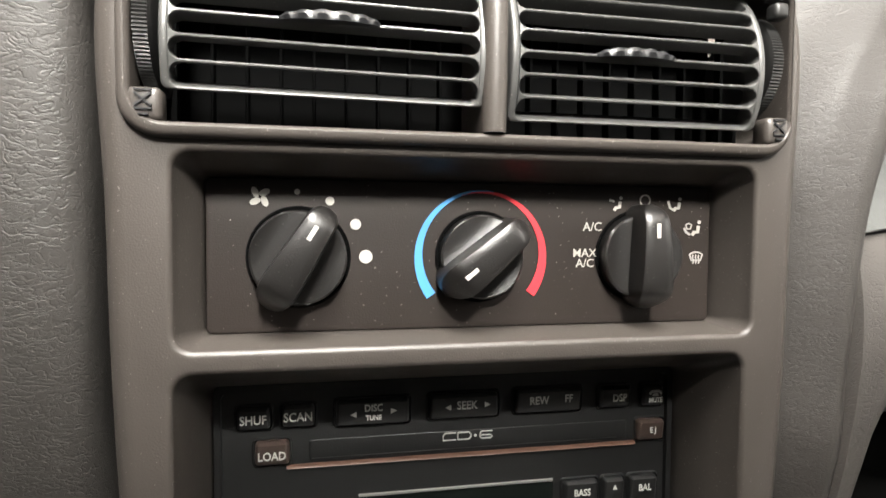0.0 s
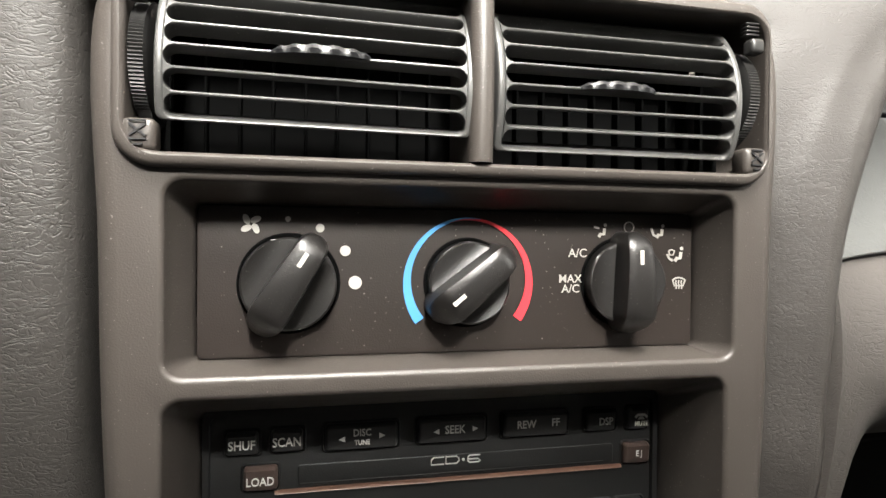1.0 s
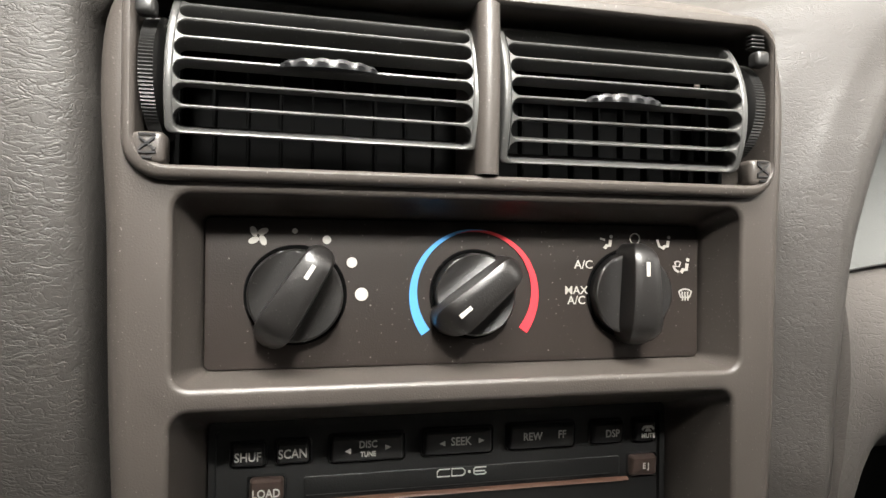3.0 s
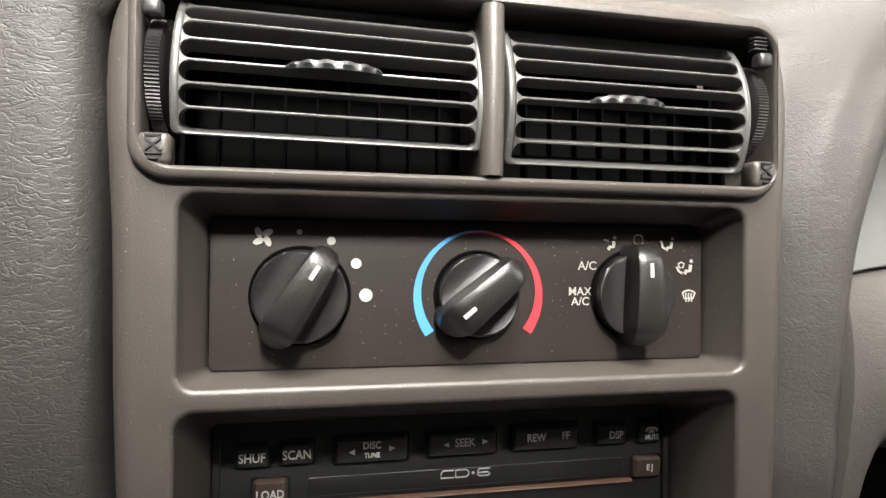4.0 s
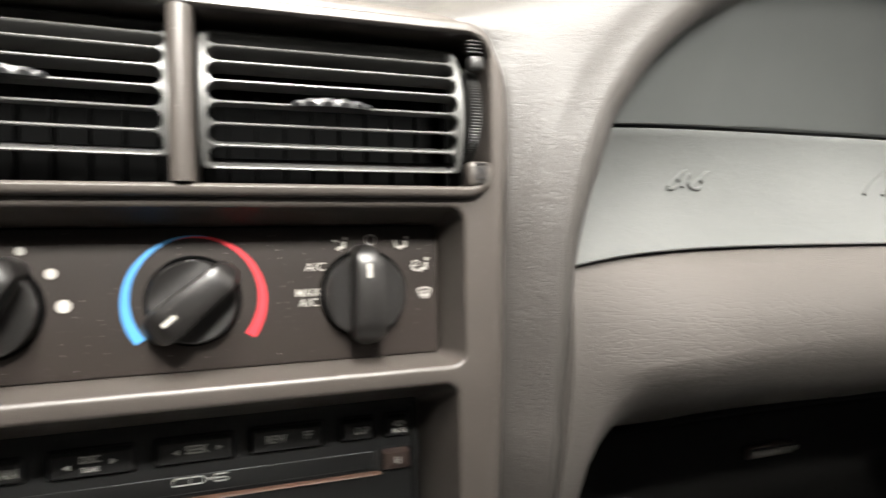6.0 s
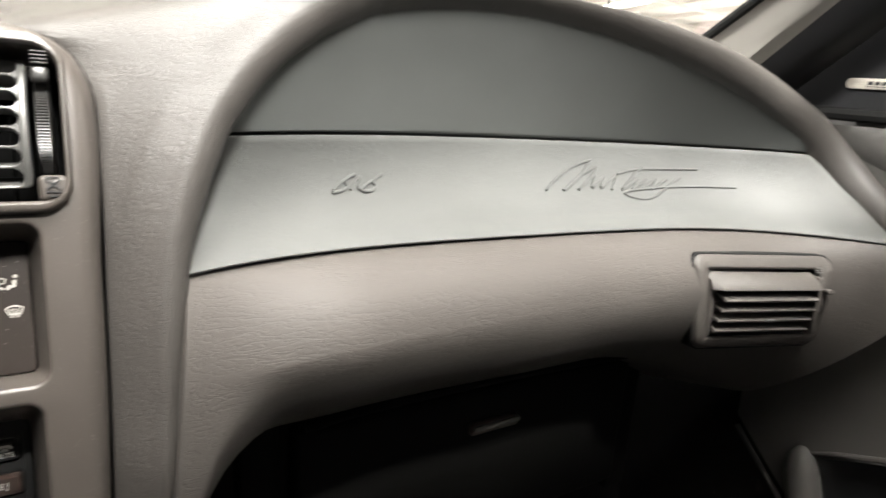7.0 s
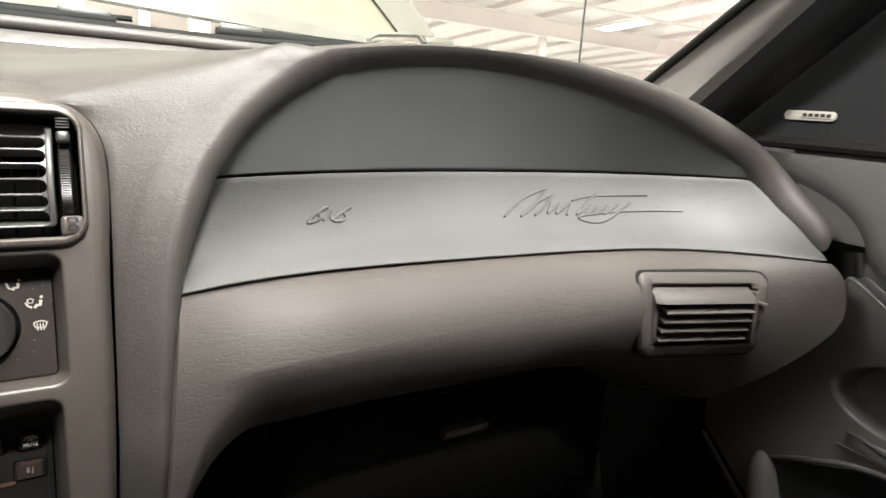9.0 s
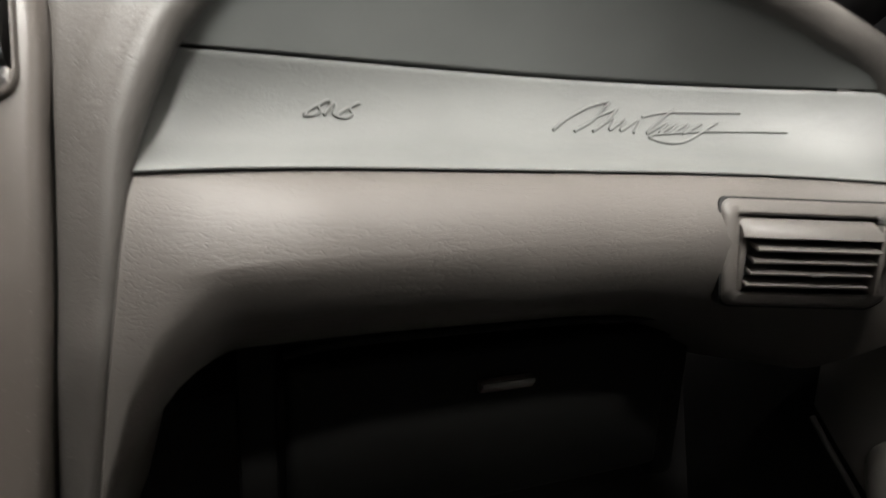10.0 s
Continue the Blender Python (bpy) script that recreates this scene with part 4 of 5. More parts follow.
for dx in (-0.0013, 0.0, 0.0013):
    fr.append(ribbon([(0.0943 + dx, 0.0236), (0.0945 + dx, 0.0250), (0.0941 + dx, 0.0262), (0.0943 + dx, 0.0274)], 0.0005, PY))
part("defrost_symbol", join(*fr), M_WHITE, climate, smooth=False)
part("lettering", moved(text_mesh("A/C", 0.0050, 0.0001, bold=0.00002), 0.0472, PY + 0.0001, 0.0387), M_WHITE, climate, smooth=False)
part("lettering", moved(text_mesh("MAX", 0.0048, 0.0001, bold=0.00002), 0.0440, PY + 0.0001, 0.0281), M_WHITE, climate, smooth=False)
part("lettering", moved(text_mesh("A/C", 0.0048, 0.0001, bold=0.00002), 0.0442, PY + 0.0001, 0.0240), M_WHITE, climate, smooth=False)

# ---- radio ----
RY = 0.0165
radio = thing("car_radio", (0, 0, -0.15), "black car radio and disc changer with white button legends", "radio")
part("radio_face", plate(round_rect(-0.0033, -0.0875, 0.1960, 0.1280, 0.003), RY, RY + 0.006, 0.0006), M_RADIO, radio)
part("radio_rim", rings([[(x, RY - 0.002, z) for x, z in round_rect(-0.0033, -0.0875, 0.1955, 0.1275, 0.003)], [(x, RY - 0.002, z) for x, z in round_rect(-0.0033, -0.0875, 0.1905, 0.1225, 0.003)], [(x, RY, z) for x, z in round_rect(-0.0033, -0.0875, 0.1900, 0.1220, 0.003)]]), M_RADIO, radio)


def button(x0, x1, z0, z1, mat=None, label=""):
    """A key in a shallow well."""
    cx, cz, w, h = (x0 + x1) / 2, (z0 + z1) / 2, x1 - x0, z1 - z0
    well = rings([[(x, RY - 0.0002, z) for x, z in round_rect(cx, cz, w + 0.0024, h + 0.0022, 0.002)], [(x, RY - 0.0010, z) for x, z in round_rect(cx, cz, w + 0.0014, h + 0.0012, 0.0018)], [(x, RY + 0.001, z) for x, z in round_rect(cx, cz, w + 0.0006, h + 0.0004, 0.0014)]])
    outline = round_rect(cx, cz, w, h, 0.0016)
    loops = [[(x, RY + 0.002, z) for x, z in outline], [(x, RY - 0.0012, z) for x, z in outline], [(x, RY - 0.0021 - (0.0007 if z > cz else 0.0), z) for x, z in inset(outline, 0.0005)],
             [(x, RY - 0.0026 - (0.0010 if z > cz else 0.0), z) for x, z in inset(outline, 0.0012)]]
    key = part("button", rings(loops, False, True), mat or M_BUTTON, radio, label)
    part("button_well", well, M_RADIO, key)
    return key, cx, cz


def legend(key, words, x, z, size, bold=0.00006):
    bm = text_mesh(words, size, 0.0001, bold=bold)
    bm.transform(Matrix.Scale(0.86, 4, (1, 0, 0)))
    part("legend", moved(bm, x, RY - 0.0038, z), M_PRINT, key, smooth=False)


def arrow(key, x, z, s, up=False):
    d = s * 0.0012
    pts = [(x - 0.001, z - 0.0009), (x + 0.001, z - 0.0009), (x, z + 0.001)] if up else [(x - d, z + 0.0011), (x - d, z - 0.0011), (x + d, z)] if s > 0 else [(x - d, z - 0.0011), (x - d, z + 0.0011), (x + d, z)]
    part("arrow", poly_print(pts, RY - 0.0038), M_PRINT, key, smooth=False)


k, cx, cz = button(-0.0925, -0.0800, -0.0415, -0.0325)
legend(k, "SHUF", cx, -0.0372, 0.0050)
k, cx, cz = button(-0.0755, -0.0630, -0.0412, -0.0322)
legend(k, "SCAN", cx, -0.0368, 0.0050)
k, cx, cz = button(-0.0545, -0.0250, -0.0420, -0.0315)
legend(k, "DISC", -0.0397, -0.0347, 0.0040)
legend(k, "TUNE", -0.0397, -0.0386, 0.0028)
arrow(k, -0.0478, -0.0370, -1), arrow(k, -0.0316, -0.0362, 1)
k, cx, cz = button(-0.0165, 0.0130, -0.0415, -0.0312)
legend(k, "SEEK", -0.0010, -0.0357, 0.0048)
arrow(k, -0.0090, -0.0362, -1), arrow(k, 0.0078, -0.0357, 1)
k, cx, cz = button(0.0205, 0.0505, -0.0412, -0.0308)
legend(k, "REW", 0.0306, -0.0355, 0.0047)
legend(k, "FF", 0.0440, -0.0352, 0.0047)
k, cx, cz = button(0.0590, 0.0735, -0.0408, -0.0312)
legend(k, "DSP", cx + 0.0016, -0.0362, 0.0046)
k, cx, cz = button(0.0795, 0.0895, -0.0410, -0.0312)
legend(k, "MUTE", 0.0852, -0.0380, 0.0030)
part("handset_symbol", join(ribbon([(0.0823, -0.0352), (0.0835, -0.0340), (0.0869, -0.0340), (0.0881, -0.0352)], 0.0011, RY - 0.0038), poly_print([(0.0836, -0.0361), (0.0868, -0.0361), (0.0860, -0.0348), (0.0844, -0.0348)], RY - 0.0038)), M_PRINT, k, smooth=False)
k, cx, cz = button(0.0775, 0.0905, -0.0565, -0.0470, M_BUTTON_BROWN, label="brown key")
legend(k, "E J", cx + 0.0002, -0.0515, 0.0036)
k, cx, cz = button(-0.0858, -0.0728, -0.0560, -0.0462, M_BUTTON_BROWN, label="brown key")
legend(k, "LOAD", cx, -0.0518, 0.0046)
# disc slot with its copper lower lip, and the mark above it
part("slot_flap", plate(round_rect(0.004, -0.0515, 0.138, 0.0085, 0.001), RY - 0.0006, RY + 0.002, 0.0003), M_RADIO, radio)
part("slot_lip", rings([[(x, RY + y, z) for x, y, z in ((x0, 0.001, -0.0562), (x0, -0.0012, -0.0572), (x0, -0.0018, -0.0580), (x0, 0.001, -0.0592))] for x0 in (-0.0740, -0.02, 0.03, 0.0770)], True, True), M_SLOT, radio, "copper brown slot edge")
part("slot_shelf", rings([[(x, RY + y, z) for x, y, z in ((x0, 0.001, -0.0542), (x0, -0.0010, -0.0546), (x0, -0.0010, -0.0553), (x0, 0.001, -0.0558))] for x0 in (-0.0640, 0.0, 0.0680)], True, True), M_RADIO, radio)
mark = [ribbon([(-0.0050, -0.0480), (-0.0095, -0.0480), (-0.0105, -0.0490), (-0.0105, -0.0510), (-0.0050, -0.0510)], 0.00045, RY - 0.0009),
        ribbon([(-0.0042, -0.0510), (-0.0042, -0.0480), (0.0005, -0.0480), (0.0015, -0.0490), (0.0015, -0.0500), (0.0005, -0.0510), (-0.0042, -0.0510)], 0.00045, RY - 0.0009),
        disc(0.0034, RY - 0.0009, -0.0496, 0.0006, 10),
        ribbon([(0.0108, -0.0480), (0.0060, -0.0480), (0.0054, -0.0490), (0.0054, -0.0504), (0.0062, -0.0510), (0.0100, -0.0510), (0.0108, -0.0504), (0.0100, -0.0496), (0.0056, -0.0496)], 0.00045, RY - 0.0009)]
part("disc_mark", join(*mark), M_PRINT, radio, "outlined lettering reading CD 6", smooth=False)
part("display", plate(round_rect(-0.0035, -0.0880, 0.0840, 0.0330, 0.002), RY - 0.0012, RY + 0.001, 0.0004), M_DISPLAY, radio, "dark glossy display window")
part("display_edge", tube([(-0.0455, RY - 0.0012, -0.0712), (0.0380, RY - 0.0012, -0.0712)], 0.0007, 6), M_CHROME, radio)
for x0, x1, words in ((0.0430, 0.0590, "BASS"), (0.0615, 0.0715, None), (0.0742, 0.0875, "BAL")):
    k, cx, cz = button(x0, x1, -0.0850, -0.0722)
    if words:
        legend(k, words, cx, -0.0772, 0.0042)
    else:
        arrow(k, cx, -0.0760, 1, True)
for kx in (-0.0780,):
    n = 36
    part("volume_knob", rings([[(kx + r * math.cos(2 * math.pi * i / n), y, -0.0850 + r * math.sin(2 * math.pi * i / n)) for i in range(n)] for r, y in ((0.0130, RY), (0.0130, RY - 0.008), (0.0122, RY - 0.010), (0.0, RY - 0.010))]), M_BUTTON, radio)
# unlit keys in the lower rows
for i in range(6):
    button(-0.0600 + 0.0205 * i, -0.0420 + 0.0205 * i, -0.1270, -0.1150)

# ---- passenger side vent ----
sv_o = Vector((0.5404, -0.0035, 0.0174))
ex = (Vector((0.680, -0.0385, 0.0068)) - sv_o).normalized()
down = (Vector((0.5520, 0.003, -0.0590)) - sv_o)
ez = -(down - down.dot(ex) * ex).normalized()
ey = ez.cross(ex)
SV = Matrix.Translation(sv_o) @ Matrix((ex, ey, ez)).transposed().to_4x4()
W, H = 0.1345, 0.0765
side_vent = thing("side_air_vent", tuple(sv_o), "grey plastic side air vent with tilted louvres in the dash", "air vent")


def svp(bm):
    for v in bm.verts:
        t = min(max(-v.co.z / H, 0.0), 1.0)
        v.co.y -= 0.010 * 4 * t * (1 - t) + 0.010 * max(0.0, (v.co.x - 0.07) / 0.073) ** 2
    bm.transform(SV)
    return bm


def sv_loop(g, y):
    return [(x + 0.16 * (-z) * (0.6 if x < W / 2 else -0.6), y, z) for x, z in round_rect(W / 2, -H / 2, W - 2 * g, H - 2 * g, 0.010 if g < 0.005 else 0.004)]


part("vent_frame", svp(rings([sv_loop(-0.0015, 0.012), sv_loop(-0.0015, 0.000), sv_loop(-0.0006, -0.0022), sv_loop(0.0015, -0.0034), sv_loop(0.0080, -0.0030), sv_loop(0.0098, -0.0014), sv_loop(0.0105, 0.004), sv_loop(0.0110, 0.020)])), M_GLOVE, side_vent)
part("vent_gap", svp(rings([sv_loop(-0.0026, 0.016), sv_loop(-0.0026, -0.0002), sv_loop(-0.0021, -0.0006), sv_loop(-0.0008, -0.0006)])), M_RUBBER, side_vent)
# tilting barrel with its slanted top and louvres
lo_x, hi_x = 0.0195, 0.1145
rows = []
for x in (lo_x - 0.0060, lo_x, hi_x, hi_x + 0.004):
    q = 0.006 if x in (lo_x - 0.0060, hi_x + 0.004) else 0.0
    rows.append([(x, 0.012, -0.0115), (x, -0.0020 + q, -0.0128), (x, -0.0085 + q, -0.0195), (x, -0.0105 + q, -0.0255), (x, -0.0060, -0.0262), (x, 0.012, -0.0262)])
part("barrel_top", svp(rings(rows, True, True)), M_GLOVE, side_vent, "slanted grey lip over the louvres")
first = None
for k in range(4):
    if first is None:
        first = part("louvre", svp(rings([[(x, -0.0100, -0.0340), (x, -0.0090, -0.0328), (x, 0.004, -0.0280), (x, 0.004, -0.0302), (x, -0.0090, -0.0354)] for x in (lo_x + 0.002, hi_x - 0.001)], True, True)), M_GLOVE, side_vent)
    else:
        ob = new("louvre", first.data)
        ob.parent = side_vent
        ob.location = SV.to_3x3() @ Vector((-0.0008 * k, 0.0022 * k, -0.0088 * k))
part("cheek", svp(box(lo_x - 0.003, 0.007, -0.044, 0.005, 0.020, 0.044, 0.0015, 2)), M_GLOVE, side_vent)
part("cheek", svp(box(hi_x + 0.002, 0.002, -0.040, 0.004, 0.024, 0.050, 0.0015, 2)), M_GLOVE, side_vent)
# flat near-black face for the shade behind the louvres
part("duct", svp(box(W / 2, 0.022, -0.038, 0.112, 0.004, 0.060)), M_DEPTH_SHADE, side_vent)
part("thumb_wheel", svp(join(thumb_wheel(0.1212, 0.008, -0.036, 0.0165, 0.005), box(0.1208, -0.010, -0.0265, 0.006, 0.007, 0.0040, 0.0015, 2))), M_GLOVE, side_vent, "ribbed grey thumb wheel")
part("slide_tab", svp(box(0.070, -0.0075, -0.0520, 0.009, 0.004, 0.0024, 0.0008, 2)), M_GRILLE, side_vent)
part("wheel_ribs", svp(join(*[box(0.1193, -0.0046, -0.0085 - 0.0018 * k, 0.007, 0.001, 0.0007) for k in range(3)])), M_GRILLE, side_vent, smooth=False)

# ---- windshield, pillar, door and what closes the cabin ----
GLASS_BASE = [(-0.75, 0.30, 0.29), (-0.55, 0.46, 0.335), (-0.30, 0.495, 0.345), (0.0, 0.50, 0.347), (0.30, 0.495, 0.345), (0.48, 0.44, 0.335), (0.58, 0.30, 0.295), (0.645, 0.085, 0.208)]
base = spline(GLASS_BASE, 5)
rows = [[p + k * Vector((-0.10 * p.x, -0.118, 0.042)) * 1.0 for p in base] for k in (0.0, 0.6, 1.2, 1.9, 2.6, 3.4)]
windshield = single("windshield", sheet(rows, 0.004), M_GLASS, "clear curved windshield glass", "windshield", kind="structure")
windshield.visible_shadow = False

cowl = single("cowl", tube([p + Vector((0, 0.002, 0.022)) for p in base[:30]], 0.0095, 8), M_RUBBER, "black rubber cowl strip under the windshield", "cowl", kind="structure")


def wiper(x0, x1, z0, z1):
    w = thing("wiper", (x0, 0.52, z0 - 0.02), "black windshield wiper resting on the glass", "wiper", "windshield wipers")
    a, b = Vector((x0, 0.515, z0)), Vector((x1, 0.505, z1))
    d = (b - a).normalized()
    part("blade", tube([a, a.lerp(b, 0.3), a.lerp(b, 0.7), b], 0.0065, 10, radii=[0.0085, 0.0085, 0.006, 0.003]), M_RUBBER, w)
    part("arm", tube([a + Vector((0.02, 0.004, 0.008)), a.lerp(b, 0.6) + Vector((0, 0.004, 0.008)), b + Vector((0, 0.006, 0.004))], 0.004, 6), M_RUBBER, w)
    part("blade_clip", box(*(a + d * 0.035 + Vector((0, 0, 0.008))), 0.060, 0.014, 0.011, 0.003, 2), M_GRILLE, w)


wiper(0.1610, -0.45, 0.3830, 0.372)
wiper(0.2880, 0.640, 0.3850, 0.386)

# raised bonnet seen through the glass, with its hinge
bonnet = thing("bonnet", (0.45, 0.70, 0.46), "raised pale yellow car bonnet seen through the windshield", "bonnet")
lean = lambda x, z: (x, 0.70 + 0.35 * (z - 0.47), z)


def slab(pts, back, t=0.012):
    fr = [Vector(lean(x, z)) + Vector((0, back, 0)) for x, z in pts]
    return rings([fr, [p + Vector((0.0, t, 0.002)) for p in fr]], True, True)


part("panel", slab([(0.6402, 0.4797), (0.6861, 0.4992), (0.6350, 0.600), (0.5400, 0.760), (0.48, 1.30), (-0.62, 1.30), (-0.72, 0.700), (-0.72, 0.640), (-0.40, 0.600), (0.3380, 0.5134)], 0.004), M_HOOD, bonnet)
part("rear_lip", slab([(0.5963, 0.4666), (0.6402, 0.4797), (0.3380, 0.5134), (-0.40, 0.600), (-0.72, 0.640), (-0.72, 0.555), (-0.40, 0.530), (0.1669, 0.4871), (0.3938, 0.4738)], 0.0, 0.02), M_HOOD_EDGE, bonnet)
part("side_flange", slab([(0.6861, 0.4992), (0.7740, 0.5054), (0.7382, 0.5747), (0.6400, 0.760), (0.56, 1.30), (0.48, 1.30), (0.5400, 0.760), (0.6525, 0.5616)], -0.004, 0.02), M_HOOD_EDGE, bonnet)
hinge = part("hinge", join(tube([(0.700, 0.62, 0.20), (0.56, 0.56, 0.30), (0.545, 0.55, 0.418), (0.562, 0.55, 0.4285), (0.640, 0.55, 0.4365), (0.652, 0.55, 0.424)], 0.005, 6), box(0.685, 0.552, 0.428, 0.060, 0.012, 0.014, 0.003, 2)), M_HOOD_EDGE, bonnet, "pale metal hinge bracket")

# front wings of the car outside the glass
for sx in (-1, 1):
    rows = [[(sx * 0.70, y, 0.215), (sx * 0.78, y, 0.262), (sx * 0.86, y, 0.235), (sx * 0.91, y, 0.12), (sx * 0.92, y, -0.25)] for y in np.linspace(0.25, 1.9, 8)]
    single("front_wing", sheet(rows, 0.004, face=(sx, 0, 0.3)), M_HOOD, "pale yellow painted front wing of the car", "car wing", "front wings")
# antenna mast on the wing
ant = DASH @ Vector((0.82, 0.361, 0.24))
single("antenna", tube([(ant.x, ant.y, ant.z), (ant.x + 0.004, ant.y - 0.01, ant.z + 0.35), (ant.x + 0.008, ant.y - 0.025, ant.z + 0.75)], 0.0016, 8), M_BLACK, "thin black antenna mast on the wing", "antenna", m=Matrix())

# windshield pillar: lit inner face coloured pale, shaded roll beneath coloured dark
pillar = thing("windshield_pillar", (0.68, 0.06, 0.17), "windshield pillar sloping up from the dash, lit face pale, shaded roll dark", "pillar", kind="structure")


def extend(p, q, k):
    p, q = Vector(p), Vector(q)
    return p + (q - p) * k


KS = (-0.5, 0.0, 0.5, 1.0, 1.6, 2.4, 3.4)
A = [extend((0.650, 0.0582, 0.2168), (0.650, -0.0603, 0.2588), k) for k in KS]
B = [extend((0.680, 0.0200, 0.1830), (0.680, -0.0982, 0.2483), k) for k in KS]
C = [extend((0.757, 0.0300, 0.1690), (0.757, -0.1190, 0.2420), k) for k in KS]
inner, dark = [], []
for a, b, c in zip(A, B, C):
    b = a.lerp(b, 0.74)
    mid = a.lerp(b, 0.5) + Vector((0.006, -0.004, -0.004))
    turn = [b + Vector(o) for o in ((0.005, 0.0008, -0.0022), (0.010, 0.003, -0.0052), (0.014, 0.0065, -0.0086), (0.017, 0.011, -0.0122))]
    inner.append([a + Vector((0.03, 0.03, 0)), a, mid, b] + turn)
    bc = turn[2]
    dark.append([bc + Vector((-0.001, 0.001, 0.001)), bc.lerp(c, 0.25) + Vector((0.0, -0.010, -0.006)), bc.lerp(c, 0.55) + Vector((0, -0.006, -0.008)), c, c + Vector((0.01, 0.05, 0.02))])
part("lit_trim", sheet(inner, 0.004, face=(-0.7, -0.7, 0)), M_PILLAR, pillar, "pillar trim coloured pale as its lit face")
part("shaded_trim", sheet(dark, 0.004, face=(-0.5, -0.6, -0.6)), M_PILLAR_DARK, pillar, "rounded pillar trim coloured dark as its shaded side")
part("glass_seal", tube([p + Vector((-0.002, 0.002, 0)) for p in A], 0.0048, 8), M_RUBBER, pillar, "black rubber seal")

door = thing("passenger_door_panel", (0.785, -0.2, -0.5), "dark grey vinyl car door panel with handle hollow and pocket", "door panel")
BELT = 0.285


def belt(y):
    """Height of the door's belt line, which runs nearly level in the world."""
    return 0.1500 + BELT * (y - 0.029)


# upper pad of the door: from the belt down to a rolled edge that sweeps back and down
ROLL = [(0.014, 0.142), (-0.006, 0.122), (-0.0240, 0.103), (-0.0460, 0.0875), (-0.0660, 0.0695), (-0.0795, 0.0513), (-0.0855, 0.0343), (-0.0890, 0.0170), (-0.1010, -0.0083), (-0.1230, -0.040), (-0.160, -0.085), (-0.23, -0.15)]
roll = [(p.x, p.z) for p in spline([(y, 0, z) for y, z in ROLL], 4)]
rows = []
for y, z in roll:
    top_y = y - 0.30
    line = [(0.800, y + 0.012, z - 0.010), (0.788, y + 0.009, z - 0.008), (0.778, y + 0.004, z - 0.004), (0.7725, y - 0.003, z + 0.002), (0.7715, y - 0.012, z + 0.008), (0.7745, y - 0.026, z + 0.016)]
    for k in range(1, 8):
        u = k / 7
        yy = (y - 0.026) + (top_y - y + 0.026) * u
        zz = (z + 0.016) + (belt(top_y) - z - 0.016) * u
        line.append((0.7745 + 0.014 * u, yy, zz))
    rows.append([(px, py, min(pz, belt(py) - 0.008)) for px, py, pz in line])
part("upper_pad", sheet(rows, face=(-1, 0, 0)), M_DOOR, door, "grained door pad with a rolled front edge")
rows = [[(0.800, y, belt(y) + 0.006), (0.784, y, belt(y) + 0.004), (0.777, y, belt(y) - 0.004), (0.777, y, belt(y) - 0.016), (0.780, y, belt(y) - 0.030), (0.7810, y, belt(y) - 0.070), (0.782, y, belt(y) - 0.095), (0.800, y, belt(y) - 0.105)] for y in np.linspace(-0.02, -0.95, 20)]
part("belt_pad", sheet(rows, face=(-1, 0, 0)), M_DOOR, door)
part("belt_strip", tube(spline([(0.772, y, belt(y) + 0.003) for y in (0.10, 0.03, -0.06, -0.2, -0.5, -0.9)], 4), 0.0065, 8), M_RUBBER, door)
part("sail_panel", rings([[(0.776 + dx, y, z) for y, z in ((0.075, 0.158), (0.040, 0.180), (-0.060, 0.236), (-0.190, 0.296), (-0.215, 0.240), (-0.200, 0.088), (-0.110, 0.1145), (0.030, 0.1545))] for dx in (0.0, 0.012)], True, True), M_SAIL, door, "dark cloth covered speaker panel")
# silver badge on the sail panel
badge_a, badge_b = Vector((0.7735, -0.0155, 0.1712)), Vector((0.7735, -0.0655, 0.1568))
bd = (badge_b - badge_a).normalized()
bu = Vector((1, 0, 0)).cross(bd)
BM = Matrix.Translation((badge_a + badge_b) / 2) @ Matrix((bd, Vector((1, 0, 0)), -bu if bu.z < 0 else bu)).transposed().to_4x4()
bl = (badge_b - badge_a).length
plate_bm = plate(round_rect(0, 0, bl, 0.0098, 0.0045), -0.0020, 0.002, 0.0006)
plate_bm.transform(BM)
badge = part("badge", plate_bm, M_BADGE, door, "small silver oblong badge")
bars = join(*[box(0.002 + 0.0060 * k, -0.0022, 0.0006, 0.0044, 0.0006, 0.0034) for k in range(-1, 4)], box(0.0075, -0.0022, -0.0026, 0.030, 0.0006, 0.0007))
bars.transform(BM)
part("badge_bars", bars, M_PILLAR_DARK, badge, "dark plain bars", smooth=False)
# front trim that runs down from a rounded tip behind the dash end
OUTLINE = [(-0.0645, -0.0090), (-0.0700, -0.0125), (-0.0936, -0.0380), (-0.1144, -0.0640), (-0.170, -0.125), (-0.30, -0.26), (-0.34, -0.50), (-0.03, -0.50), (0.000, -0.365), (0.056, -0.290), (0.097, -0.2310),
           (0.120, -0.195), (0.110, -0.150), (0.060, -0.105), (0.010, -0.075), (-0.0300, -0.0480), (-0.0520, -0.0230), (-0.0600, -0.0110)]
TRIM_X = 0.785


def oval_line(cy, cz, ry, rz, tilt, n=40):
    c, s = math.cos(radians(tilt)), math.sin(radians(tilt))
    return [(cy + ry * math.cos(2 * math.pi * k / n) * c - rz * math.sin(2 * math.pi * k / n) * s, cz + ry * math.cos(2 * math.pi * k / n) * s + rz * math.sin(2 * math.pi * k / n) * c) for k in range(n)]


HANDLE = (-0.120, -0.138, 0.085, 0.041, 12)
trim_bm = bmesh.new()
outer = [trim_bm.verts.new((TRIM_X, y, z)) for y, z in OUTLINE]
